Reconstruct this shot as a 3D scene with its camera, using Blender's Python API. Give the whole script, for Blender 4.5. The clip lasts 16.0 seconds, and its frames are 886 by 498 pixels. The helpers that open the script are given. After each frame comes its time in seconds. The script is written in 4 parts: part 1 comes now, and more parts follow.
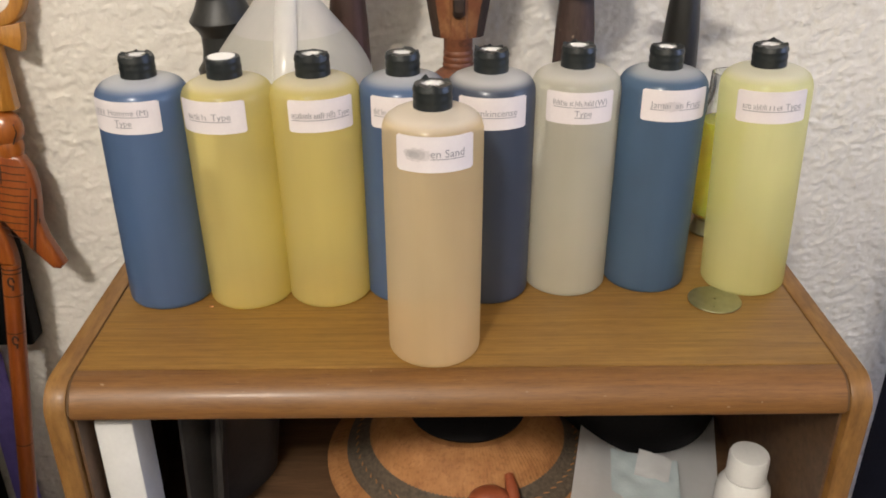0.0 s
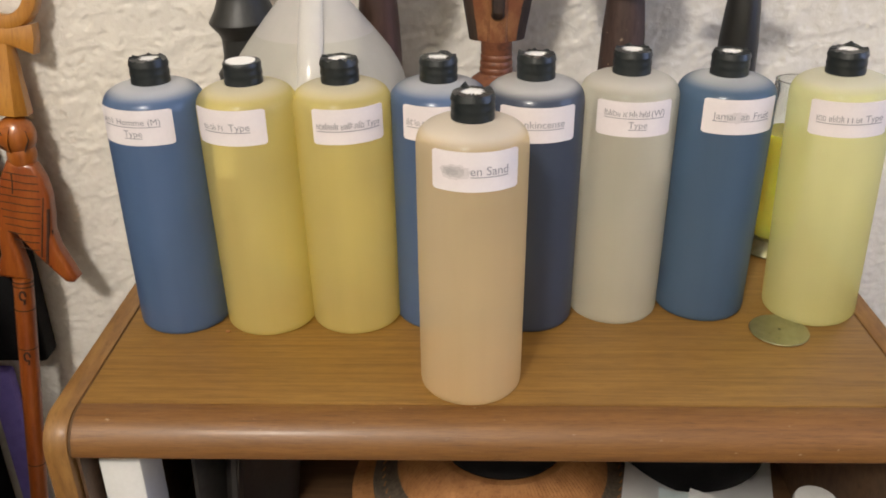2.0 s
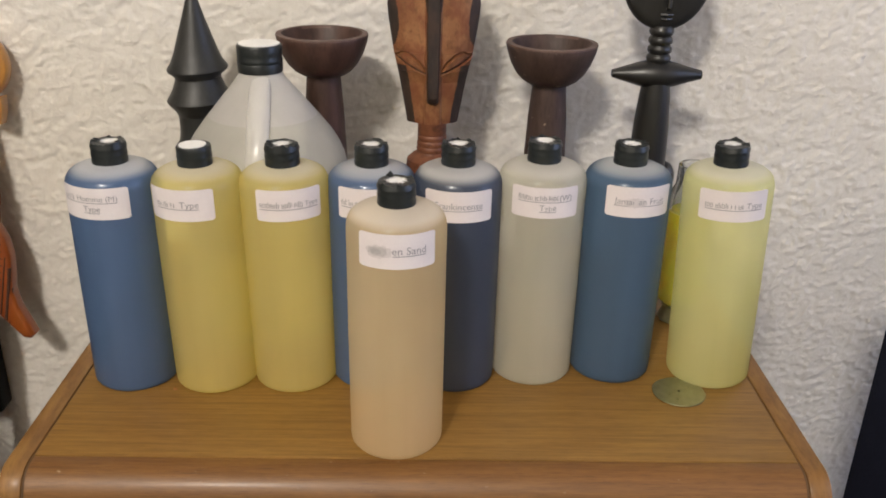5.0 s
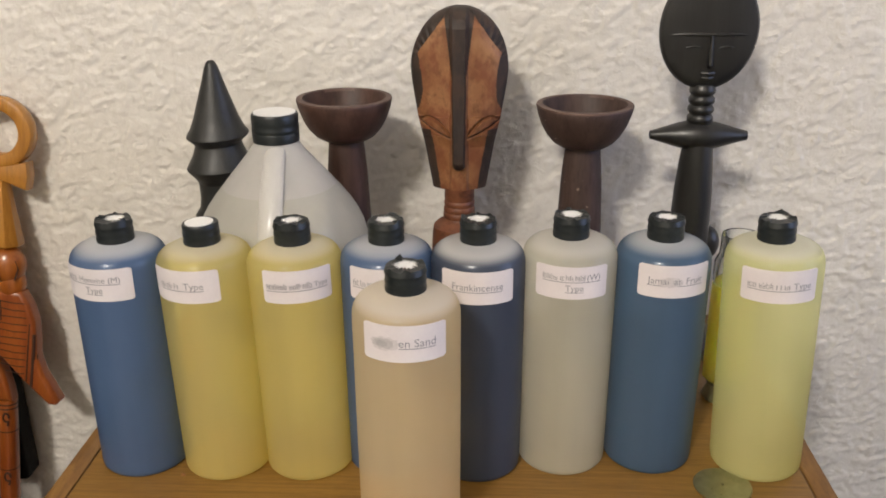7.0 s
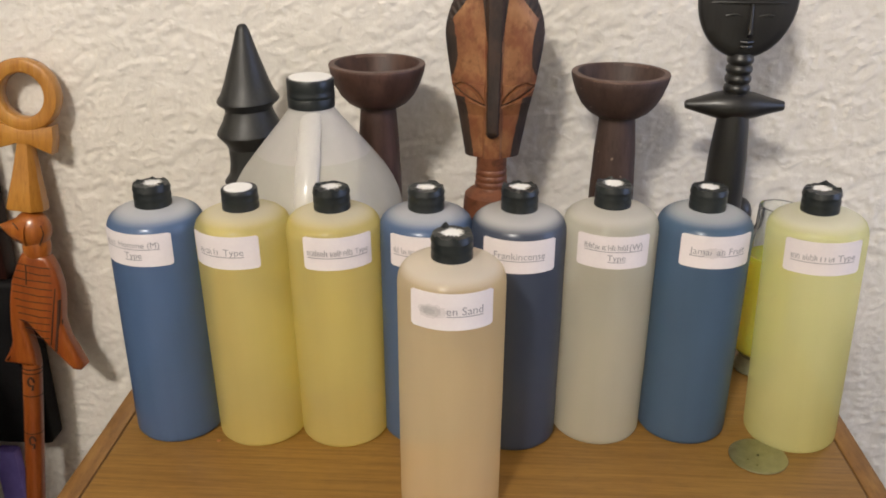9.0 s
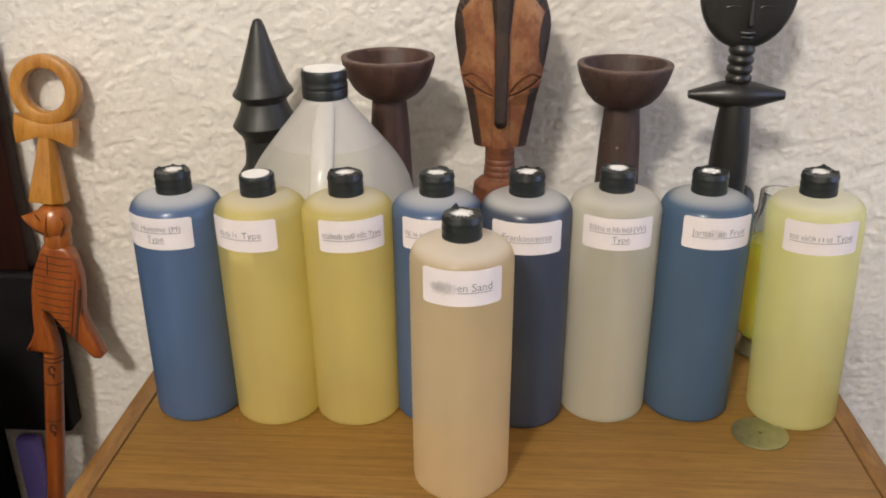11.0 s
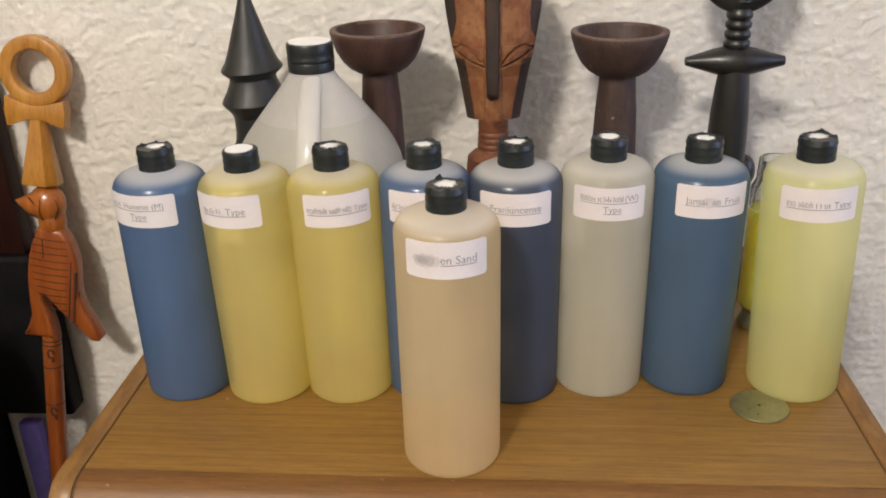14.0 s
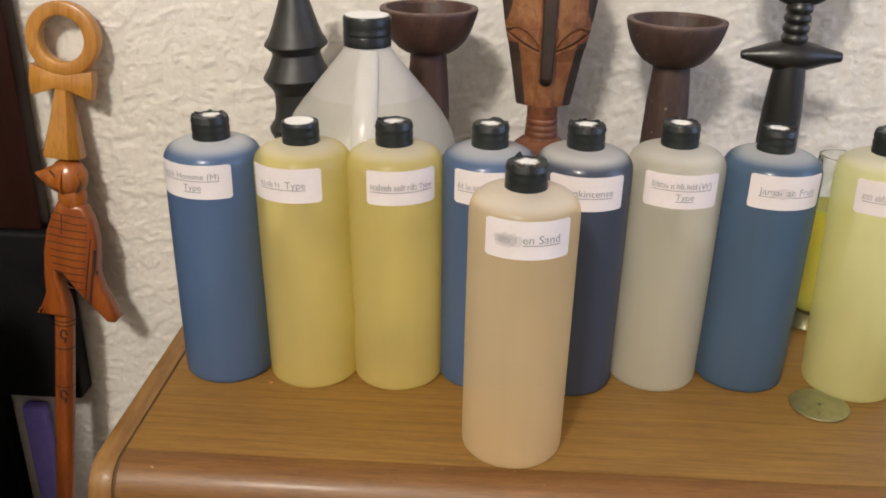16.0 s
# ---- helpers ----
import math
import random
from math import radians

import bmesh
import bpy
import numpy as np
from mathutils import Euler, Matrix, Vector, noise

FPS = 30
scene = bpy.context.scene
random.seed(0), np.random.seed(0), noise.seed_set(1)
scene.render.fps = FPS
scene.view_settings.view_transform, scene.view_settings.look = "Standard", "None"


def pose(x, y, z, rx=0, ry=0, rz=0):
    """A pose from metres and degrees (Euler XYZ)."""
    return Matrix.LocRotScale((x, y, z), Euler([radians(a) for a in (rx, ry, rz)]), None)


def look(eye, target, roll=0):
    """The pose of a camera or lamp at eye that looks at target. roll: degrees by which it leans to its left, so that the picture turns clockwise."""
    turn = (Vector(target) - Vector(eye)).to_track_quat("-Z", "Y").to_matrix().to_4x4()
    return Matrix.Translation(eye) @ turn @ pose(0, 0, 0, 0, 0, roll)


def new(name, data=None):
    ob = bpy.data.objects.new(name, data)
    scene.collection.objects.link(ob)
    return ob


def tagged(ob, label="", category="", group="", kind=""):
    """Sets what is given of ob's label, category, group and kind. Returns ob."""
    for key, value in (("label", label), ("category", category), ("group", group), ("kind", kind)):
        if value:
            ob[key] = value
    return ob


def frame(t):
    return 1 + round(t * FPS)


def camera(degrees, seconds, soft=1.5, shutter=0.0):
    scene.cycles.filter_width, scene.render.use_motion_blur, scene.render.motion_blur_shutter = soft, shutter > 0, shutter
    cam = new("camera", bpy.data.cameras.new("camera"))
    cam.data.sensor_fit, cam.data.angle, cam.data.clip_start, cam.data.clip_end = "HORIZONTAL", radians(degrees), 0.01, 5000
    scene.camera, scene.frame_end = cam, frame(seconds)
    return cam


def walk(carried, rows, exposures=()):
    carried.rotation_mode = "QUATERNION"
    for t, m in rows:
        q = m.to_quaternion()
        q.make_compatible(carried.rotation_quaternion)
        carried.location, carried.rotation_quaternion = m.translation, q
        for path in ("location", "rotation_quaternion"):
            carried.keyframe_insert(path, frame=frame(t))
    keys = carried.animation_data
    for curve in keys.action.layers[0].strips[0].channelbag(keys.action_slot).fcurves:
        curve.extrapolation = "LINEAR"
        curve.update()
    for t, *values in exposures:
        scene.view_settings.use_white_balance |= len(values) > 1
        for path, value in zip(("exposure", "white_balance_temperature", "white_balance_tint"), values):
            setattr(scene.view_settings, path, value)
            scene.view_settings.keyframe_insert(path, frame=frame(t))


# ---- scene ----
cam = camera(53.36, 16.0, soft=1.8)
PATH = [
    (0, (0.0009, -0.0133, 0.9208), (0.0188, 1.7651, 0.0059), -0.15),
    (0.5, (0.0069, -0.0067, 0.9248), (0.0030, 1.7678, 0.0022), -0.27),
    (1, (0.0145, -0.0051, 0.9214), (-0.0089, 1.7799, 0.0194), -0.83),
    (1.5, (0.0082, 0.0118, 0.9177), (-0.0018, 1.7925, 0.0072), -0.95),
    (2, (-0.0066, 0.0460, 0.9069), (-0.0476, 1.8264, -0.0034), -0.49),
    (2.5, (0.0077, 0.0635, 0.9164), (0.0241, 1.8448, 0.0072), -0.47),
    (3, (-0.0066, 0.0744, 0.9356), (0.0625, 1.8690, 0.0554), 0.46),
    (3.5, (-0.0136, 0.0683, 0.9249), (0.0595, 1.8736, 0.0673), 1.34),
    (6, (0.0381, -0.0359, 0.9623), (-0.0101, 1.8116, 0.1978), 0.56),
    (6.5, (0.0331, 0.0190, 0.9599), (-0.0732, 1.8734, 0.2183), 0.21),
    (7, (0.0486, 0.0464, 0.9631), (-0.0492, 1.9024, 0.2243), -0.35),
    (7.5, (0.0505, 0.0505, 0.9595), (-0.0513, 1.9075, 0.2239), -0.40),
    (8, (0.0401, 0.0565, 0.9445), (-0.0677, 1.8985, 0.1729), -0.03),
    (8.5, (0.0284, 0.0540, 0.9571), (-0.0688, 1.8842, 0.1567), 0.32),
    (9, (0.0199, 0.0482, 0.9602), (-0.0754, 1.8783, 0.1590), 0.24),
    (9.5, (0.0187, 0.0359, 0.9609), (-0.0799, 1.8717, 0.1735), 0.06),
    (12, (0.0257, 0.0213, 0.9521), (-0.1135, 1.8480, 0.1498), -0.86),
    (12.5, (0.0353, 0.0260, 0.9578), (-0.1163, 1.8494, 0.1502), -1.37),
    (13, (0.0392, 0.0332, 0.9519), (-0.1109, 1.8547, 0.1399), -1.51),
    (13.5, (0.0414, 0.0348, 0.9488), (-0.1102, 1.8532, 0.1300), -1.67),
    (14, (0.0392, 0.0324, 0.9437), (-0.1117, 1.8467, 0.1159), -1.61),
    (14.5, (0.0367, 0.0296, 0.9464), (-0.0972, 1.8402, 0.1075), -1.28),
    (15, (0.0320, 0.0296, 0.9501), (-0.0997, 1.8339, 0.0974), -0.90),
    (15.5, (-0.0072, 0.0531, 0.9325), (-0.0983, 1.8662, 0.0932), -0.18),
    (16, (-0.0247, 0.0415, 0.9220), (-0.1125, 1.8632, 0.1011), 1.19),
]
walk(cam, [(t, look(eye, target, roll)) for t, eye, target, roll in PATH],
     exposures=[(0, 0.0), (3.5, -0.08), (6, -0.26), (7, -0.22), (8, -0.14), (9.5, -0.12), (12, -0.08), (16, -0.06)])

# ---- light ----
world = bpy.data.worlds.new("world")
scene.world = world
world.use_nodes = True
world.node_tree.nodes["Background"].inputs[0].default_value = (0.02, 0.025, 0.04, 1)
world.node_tree.nodes["Background"].inputs[1].default_value = 1.0

lamp_data = bpy.data.lights.new("ceiling_bulb", "POINT")
lamp_data.energy, lamp_data.color, lamp_data.shadow_soft_size = 211, (1.0, 0.93, 0.84), 0.16
lamp = new("ceiling_bulb", lamp_data)
lamp.matrix_basis = pose(-0.70, -1.48, 2.55)

# unseen cool light, added on the right for the wall's bluish tint
cool_data = bpy.data.lights.new("cool_side_light", "AREA")
cool_data.energy, cool_data.color, cool_data.shape = 16, (0.50, 0.62, 1.0), "RECTANGLE"
cool_data.size, cool_data.size_y = 0.9, 1.0
cool_light = new("cool_side_light", cool_data)
cool_light.matrix_basis = look((1.80, 0.1, 1.3), (0, 0.1, 1.3))

TOP = 0.56          # height of the stand's top
WALL = 0.90         # the plastered wall's plane


# ---- materials ----
def material(name):
    m = bpy.data.materials.new(name)
    m.use_nodes = True
    return m, m.node_tree.nodes, m.node_tree.links, m.node_tree.nodes["Principled BSDF"]


def coords(nodes, links, scale=(1, 1, 1), turn=(0, 0, 0)):
    co = nodes.new("ShaderNodeTexCoord")
    mp = nodes.new("ShaderNodeMapping")
    mp.inputs["Scale"].default_value = scale
    mp.inputs["Rotation"].default_value = [radians(a) for a in turn]
    links.new(co.outputs["Object"], mp.inputs[0])
    return mp.outputs[0]


def noise_node(nodes, links, vec, scale, detail=4, rough=0.55):
    n = nodes.new("ShaderNodeTexNoise")
    n.inputs["Scale"].default_value, n.inputs["Detail"].default_value, n.inputs["Roughness"].default_value = scale, detail, rough
    links.new(vec, n.inputs["Vector"])
    return n.outputs["Fac"]


def ramp(nodes, links, fac, stops):
    r = nodes.new("ShaderNodeValToRGB")
    e = r.color_ramp.elements
    while len(e) < len(stops):
        e.new(0.5)
    for el, (p, c) in zip(e, stops):
        el.position, el.color = p, (*c, 1)
    links.new(fac, r.inputs[0])
    return r.outputs[0]


def mix(nodes, links, fac, a, b, mode="MIX"):
    m = nodes.new("ShaderNodeMix")
    m.data_type, m.blend_type = "RGBA", mode
    for sock, v in ((m.inputs[0], fac), (m.inputs[6], a), (m.inputs[7], b)):
        if hasattr(v, "is_linked"):
            links.new(v, sock)
        elif isinstance(v, (int, float)):
            sock.default_value = v
        else:
            sock.default_value = (*v, 1)
    return m.outputs[2]


def bump(nodes, links, bsdf, height, strength, distance):
    b = nodes.new("ShaderNodeBump")
    b.inputs["Strength"].default_value, b.inputs["Distance"].default_value = strength, distance
    links.new(height, b.inputs["Height"])
    links.new(b.outputs[0], bsdf.inputs["Normal"])


def plain(name, a, b, rough=0.5, scale=60, metal=0.0, relief=0.0002, rough_b=None):
    """Two close tones in noise at two scales, with fine relief."""
    m, n, l, p = material(name)
    v = coords(n, l)
    f1, f2 = noise_node(n, l, v, scale), noise_node(n, l, v, scale * 9, 3)
    c = ramp(n, l, f1, [(0.3, a), (0.7, b)])
    c = mix(n, l, 0.35, c, ramp(n, l, f2, [(0.3, a), (0.7, b)]))
    l.new(c, p.inputs["Base Color"])
    p.inputs["Metallic"].default_value = metal
    r = ramp(n, l, f1, [(0.25, (rough,) * 3), (0.8, (rough_b or min(1, rough + 0.12),) * 3)])
    l.new(r, p.inputs["Roughness"])
    if relief:
        bump(n, l, p, f2, 0.6, relief)
    return m


def wood(name, dark, mid, light, grain=(1, 1, 1), rough=0.38, scale=1.0, pores=0.5, coat=0.0, scuff=0.0, blotch=None):
    """Stained wood: grain stretched along one axis, dark pores, slow tone changes."""
    m, n, l, p = material(name)
    v = coords(n, l, [g * scale for g in grain])
    slow = noise_node(n, l, coords(n, l, [max(0.12, g / 10) for g in grain]), 14, 3)
    streak = noise_node(n, l, v, 9, 8, 0.62)
    fine = noise_node(n, l, v, 42, 6, 0.7)
    c = ramp(n, l, streak, [(0.28, dark), (0.5, mid), (0.72, light)])
    pore = ramp(n, l, fine, [(0.36, (0.45, 0.38, 0.33)), (0.50, (1, 1, 1))])
    c = mix(n, l, pores, c, pore, "MULTIPLY")
    c = mix(n, l, 0.5, c, ramp(n, l, slow, [(0.3, (0.82, 0.80, 0.78)), (0.7, (1.0, 1.0, 1.0))]), "MULTIPLY")
    if blotch:
        patch = noise_node(n, l, coords(n, l, (1.2, 1.2, 0.8)), 75, 4, 0.6)
        c = mix(n, l, ramp(n, l, patch, [(0.46, (0, 0, 0)), (0.64, (0.85, 0.85, 0.85))]), c, blotch)
    if scuff:
        spots = noise_node(n, l, coords(n, l, (1, 1.6, 1.6)), 170, 2, 0.4)
        worn = ramp(n, l, spots, [(scuff, (0, 0, 0)), (scuff + 0.06, (0.30, 0.30, 0.30))])
        c = mix(n, l, worn, c, (0.62, 0.50, 0.36))
    l.new(c, p.inputs["Base Color"])
    l.new(ramp(n, l, slow, [(0.3, (rough,) * 3), (0.75, (rough + 0.14,) * 3)]), p.inputs["Roughness"])
    p.inputs["Coat Weight"].default_value, p.inputs["Coat Roughness"].default_value = coat, 0.2
    bump(n, l, p, fine, 0.35, 0.0003)
    return m


def milky(name, colour, deep=(0.030, 0.022, 0.008), size=2.4, rough=0.34, cloud=0.05):
    """Natural polyethylene with its filling: light goes in, wanders and comes out softened."""
    m, n, l, p = material(name)
    f = noise_node(n, l, coords(n, l, (1, 1, 0.35)), 28, 3)
    g = noise_node(n, l, coords(n, l), 420, 3)
    darker = tuple(c * (1 - cloud) for c in colour)
    lighter = tuple(min(1, c * (1 + cloud)) for c in colour)
    l.new(ramp(n, l, f, [(0.3, darker), (0.7, lighter)]), p.inputs["Base Color"])
    p.inputs["Roughness"].default_value = rough
    p.inputs["Subsurface Weight"].default_value = 1.0
    p.inputs["Subsurface Anisotropy"].default_value = 0.75
    p.inputs["Subsurface Radius"].default_value = deep
    p.inputs["Subsurface Scale"].default_value = size
    p.inputs["Transmission Weight"].default_value, p.inputs["IOR"].default_value = 0.08, 1.4
    p.inputs["Coat Weight"].default_value, p.inputs["Coat Roughness"].default_value = 0.14, 0.2
    bump(n, l, p, g, 0.2, 0.0002)
    return m


def filled(name, colour, clear=0.4, back=0.25, haze=0.25, wall=(0.86, 0.84, 0.80), depth=0.6, fill_top=0.1790, dome=0.16):
    """Thin hazy polyethylene round a tinted liquid. Part of the light scatters off the wall, part glows through it,
    part goes on through the filling to the far wall and the bottom and comes back tinted."""
    m, n, l, p = material(name + "_bottle")
    skin = tuple((1 - haze) * c + haze * w for c, w in zip(colour, wall))
    pale = tuple(dome * c + (1 - dome) * w for c, w in zip(colour, wall))
    co = n.new("ShaderNodeTexCoord")
    xyz = n.new("ShaderNodeSeparateXYZ")
    l.new(co.outputs["Object"], xyz.inputs[0])
    level = n.new("ShaderNodeMapRange")
    level.interpolation_type = "SMOOTHSTEP"
    level.inputs["From Min"].default_value, level.inputs["From Max"].default_value = fill_top - 0.0065, fill_top
    l.new(xyz.outputs["Z"], level.inputs["Value"])
    f = noise_node(n, l, coords(n, l, (1, 1, 0.35)), 28, 3)
    streak = noise_node(n, l, coords(n, l, (1, 1, 0.05)), 95, 3)
    g = noise_node(n, l, coords(n, l), 420, 3)
    tone = ramp(n, l, f, [(0.3, tuple(c * 0.95 for c in skin)), (0.7, tuple(min(1, c * 1.05) for c in skin))])
    tone = mix(n, l, 0.3, tone, ramp(n, l, streak, [(0.3, tuple(c * 0.88 for c in skin)), (0.7, tuple(min(1, c * 1.10) for c in skin))]))
    tone = mix(n, l, level.outputs[0], tone, pale)
    l.new(tone, p.inputs["Base Color"])
    p.inputs["Roughness"].default_value, p.inputs["IOR"].default_value = 0.34, 1.5
    p.inputs["Coat Weight"].default_value, p.inputs["Coat Roughness"].default_value = 0.45, 0.16
    bump(n, l, p, g, 0.2, 0.0002)
    thin = n.new("ShaderNodeBsdfTranslucent")
    l.new(mix(n, l, level.outputs[0], tuple(min(1.0, c ** 0.7 * 1.04) for c in colour), wall), thin.inputs["Color"])
    skin_mix = n.new("ShaderNodeMixShader")
    skin_mix.inputs[0].default_value = back
    l.new(p.outputs[0], skin_mix.inputs[1])
    l.new(thin.outputs[0], skin_mix.inputs[2])
    see = n.new("ShaderNodeBsdfTransparent")
    l.new(mix(n, l, level.outputs[0], tuple(min(1.0, c ** depth * 1.05) for c in colour), (0.96, 0.95, 0.93)), see.inputs["Color"])
    both = n.new("ShaderNodeMixShader")
    share = n.new("ShaderNodeMapRange")
    share.inputs["To Min"].default_value, share.inputs["To Max"].default_value = clear, clear * 0.45
    l.new(level.outputs[0], share.inputs["Value"])
    l.new(share.outputs[0], both.inputs[0])
    l.new(skin_mix.outputs[0], both.inputs[1])
    l.new(see.outputs[0], both.inputs[2])
    l.new(both.outputs[0], n["Material Output"].inputs["Surface"])
    return [m]


def plaster():
    m, n, l, p = material("wall_plaster")
    v = coords(n, l)
    f1, f2, f3 = noise_node(n, l, v, 5, 4), noise_node(n, l, v, 120, 6, 0.62), noise_node(n, l, v, 480, 4)
    c = ramp(n, l, f1, [(0.3, (0.70, 0.66, 0.60)), (0.7, (0.78, 0.745, 0.69))])
    c = mix(n, l, 0.3, c, ramp(n, l, f2, [(0.35, (0.64, 0.60, 0.54)), (0.6, (0.79, 0.76, 0.71))]))
    l.new(c, p.inputs["Base Color"])
    l.new(ramp(n, l, f2, [(0.3, (0.62,) * 3), (0.7, (0.40,) * 3)]), p.inputs["Roughness"])
    b1 = n.new("ShaderNodeMath"); b1.operation = "ADD"
    l.new(f2, b1.inputs[0]); l.new(f3, b1.inputs[1])
    fleck = ramp(n, l, noise_node(n, l, coords(n, l, (1, 1, 1.5)), 95, 3, 0.5), [(0.60, (0, 0, 0)), (0.66, (1, 1, 1))])
    b2 = n.new("ShaderNodeMath"); b2.operation = "ADD"
    l.new(b1.outputs[0], b2.inputs[0]); l.new(fleck, b2.inputs[1])
    bump(n, l, p, b2.outputs[0], 0.32, 0.0014)
    return m


M_WALL = plaster()
M_PAINT = plain("room_paint", (0.42, 0.395, 0.355), (0.48, 0.455, 0.405), 0.7, 8)
M_FLOOR = plain("floor_carpet", (0.16, 0.15, 0.13), (0.24, 0.22, 0.19), 0.95, 40, relief=0.002)
M_TOP = wood("oak_top", (0.168, 0.082, 0.015), (0.232, 0.120, 0.024), (0.285, 0.153, 0.034), (1.5, 44, 44), 0.40, pores=0.50, coat=0.1)
M_NOSE = wood("oak_nosing", (0.132, 0.054, 0.011), (0.178, 0.077, 0.016), (0.222, 0.100, 0.024), (2.0, 38, 38), 0.42, pores=0.55, coat=0.1, scuff=0.735)
M_SIDE = wood("oak_side", (0.14, 0.062, 0.013), (0.212, 0.10, 0.023), (0.272, 0.142, 0.038), (14, 3.0, 3.0), 0.42, pores=0.4, coat=0.1)
# darker than the oak; on the linings this tone stands in for shade
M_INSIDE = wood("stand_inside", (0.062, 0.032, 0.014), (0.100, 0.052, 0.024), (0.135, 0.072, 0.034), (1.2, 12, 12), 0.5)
M_GAP = plain("joint_shadow", (0.085, 0.045, 0.019), (0.11, 0.060, 0.026), 0.8)
M_CAP = plain("black_cap", (0.006, 0.009, 0.010), (0.012, 0.016, 0.017), 0.30, 90, rough_b=0.45)
M_LINER = plain("white_liner", (0.78, 0.77, 0.75), (0.86, 0.85, 0.83), 0.5, 120)
M_LABEL = plain("label_paper", (0.66, 0.615, 0.635), (0.73, 0.685, 0.70), 0.6, 50, relief=0.00005)
M_INK = plain("label_ink", (0.19, 0.19, 0.22), (0.30, 0.30, 0.33), 0.7, 500, relief=0)
M_INK_FAINT = plain("label_ink_faint", (0.21, 0.205, 0.23), (0.33, 0.325, 0.35), 0.7, 500, relief=0)
M_SMUDGE = [plain("ink_smudge_faint", (0.52, 0.485, 0.50), (0.63, 0.59, 0.605), 0.7, 260, relief=0), plain("ink_smudge", (0.40, 0.375, 0.39), (0.52, 0.49, 0.50), 0.7, 260, relief=0),
            plain("ink_smudge_dark", (0.33, 0.31, 0.325), (0.45, 0.425, 0.44), 0.7, 260, relief=0)]
M_EBONY = wood("ebony", (0.008, 0.008, 0.008), (0.014, 0.0135, 0.013), (0.022, 0.021, 0.02), (12, 12, 1.2), 0.36, pores=0.3, coat=0.15)
M_SPIRE = wood("grey_black_wood", (0.012, 0.0125, 0.012), (0.022, 0.0225, 0.0215), (0.034, 0.0345, 0.033), (12, 12, 1.2), 0.40, pores=0.3)
M_BOWL = wood("dark_red_wood", (0.036, 0.016, 0.011), (0.062, 0.028, 0.02), (0.09, 0.043, 0.031), (9, 9, 1.5), 0.48, pores=0.5)
M_BOWL_WORN = wood("worn_brown_wood", (0.034, 0.018, 0.014), (0.056, 0.031, 0.025), (0.080, 0.047, 0.038), (9, 9, 1.5), 0.55, pores=0.5, scuff=0.715)
M_MASK = wood("carved_wood", (0.12, 0.040, 0.015), (0.25, 0.105, 0.042), (0.40, 0.20, 0.092), (3.2, 3.2, 2.2), 0.42, pores=0.7, blotch=(0.19, 0.062, 0.026))
M_NECK = wood("carved_wood_red", (0.07, 0.022, 0.010), (0.15, 0.050, 0.022), (0.23, 0.085, 0.038), (3.2, 3.2, 4.0), 0.42, pores=0.7)
M_BURNT = wood("burnt_wood", (0.014, 0.010, 0.008), (0.030, 0.019, 0.015), (0.056, 0.034, 0.024), (9, 9, 1.5), 0.58, blotch=(0.048, 0.026, 0.018))
M_LIP = wood("worn_lip_wood", (0.075, 0.040, 0.030), (0.11, 0.062, 0.048), (0.15, 0.09, 0.07), (9, 9, 9), 0.5)
M_CANE = wood("varnished_cane", (0.26, 0.066, 0.010), (0.36, 0.105, 0.017), (0.45, 0.16, 0.028), (8, 8, 1.2), 0.24, pores=0.3, coat=0.45)
M_CANE_PALE = wood("varnished_cane_pale", (0.36, 0.145, 0.020), (0.47, 0.21, 0.034), (0.56, 0.28, 0.055), (8, 8, 1.2), 0.24, pores=0.35, coat=0.45)
M_CANE_RED = wood("varnished_cane_red", (0.18, 0.036, 0.007), (0.27, 0.064, 0.011), (0.36, 0.105, 0.018), (8, 8, 1.2), 0.26, pores=0.3, coat=0.3)
M_BURN_LINE = plain("burnt_line", (0.03, 0.012, 0.006), (0.06, 0.02, 0.01), 0.6, 200)
M_DISC = plain("dull_brass", (0.24, 0.23, 0.13), (0.36, 0.34, 0.21), 0.26, 160, metal=0.8)
M_STRAW = wood("woven_straw", (0.27, 0.112, 0.034), (0.37, 0.165, 0.055), (0.46, 0.22, 0.08), (6, 6, 6), 0.7, pores=0.5)
M_BAND = plain("dark_woven_band", (0.03, 0.022, 0.016), (0.16, 0.12, 0.08), 0.7, 260, relief=0.001)
M_BLACK = plain("black_fabric", (0.004, 0.0038, 0.0045), (0.010, 0.0092, 0.010), 0.6, 40, relief=0.0006)
M_GREY = plain("grey_film", (0.016, 0.014, 0.013), (0.040, 0.036, 0.033), 0.45, 22)
M_WHITE = plain("white_card", (0.58, 0.58, 0.57), (0.68, 0.68, 0.67), 0.55, 30)
M_PAPER = plain("white_paper", (0.80, 0.80, 0.81), (0.87, 0.87, 0.88), 0.8, 20)
M_TISSUE = plain("pale_blue_tissue", (0.62, 0.71, 0.74), (0.72, 0.79, 0.81), 0.85, 60, relief=0.0006)
M_BEAD = plain("red_brown_bead", (0.22, 0.05, 0.02), (0.34, 0.09, 0.035), 0.35, 60)
M_CABINET = wood("dark_mahogany", (0.016, 0.005, 0.0035), (0.026, 0.008, 0.0058), (0.038, 0.013, 0.009), (10, 10, 1.2), 0.45)
M_VIOLET = plain("violet_strip", (0.20, 0.16, 0.62), (0.29, 0.24, 0.78), 0.9, 60, relief=0.0008)
M_NAVY = plain("navy_cloth", (0.008, 0.010, 0.022), (0.016, 0.019, 0.036), 0.85, 60, relief=0.0008)

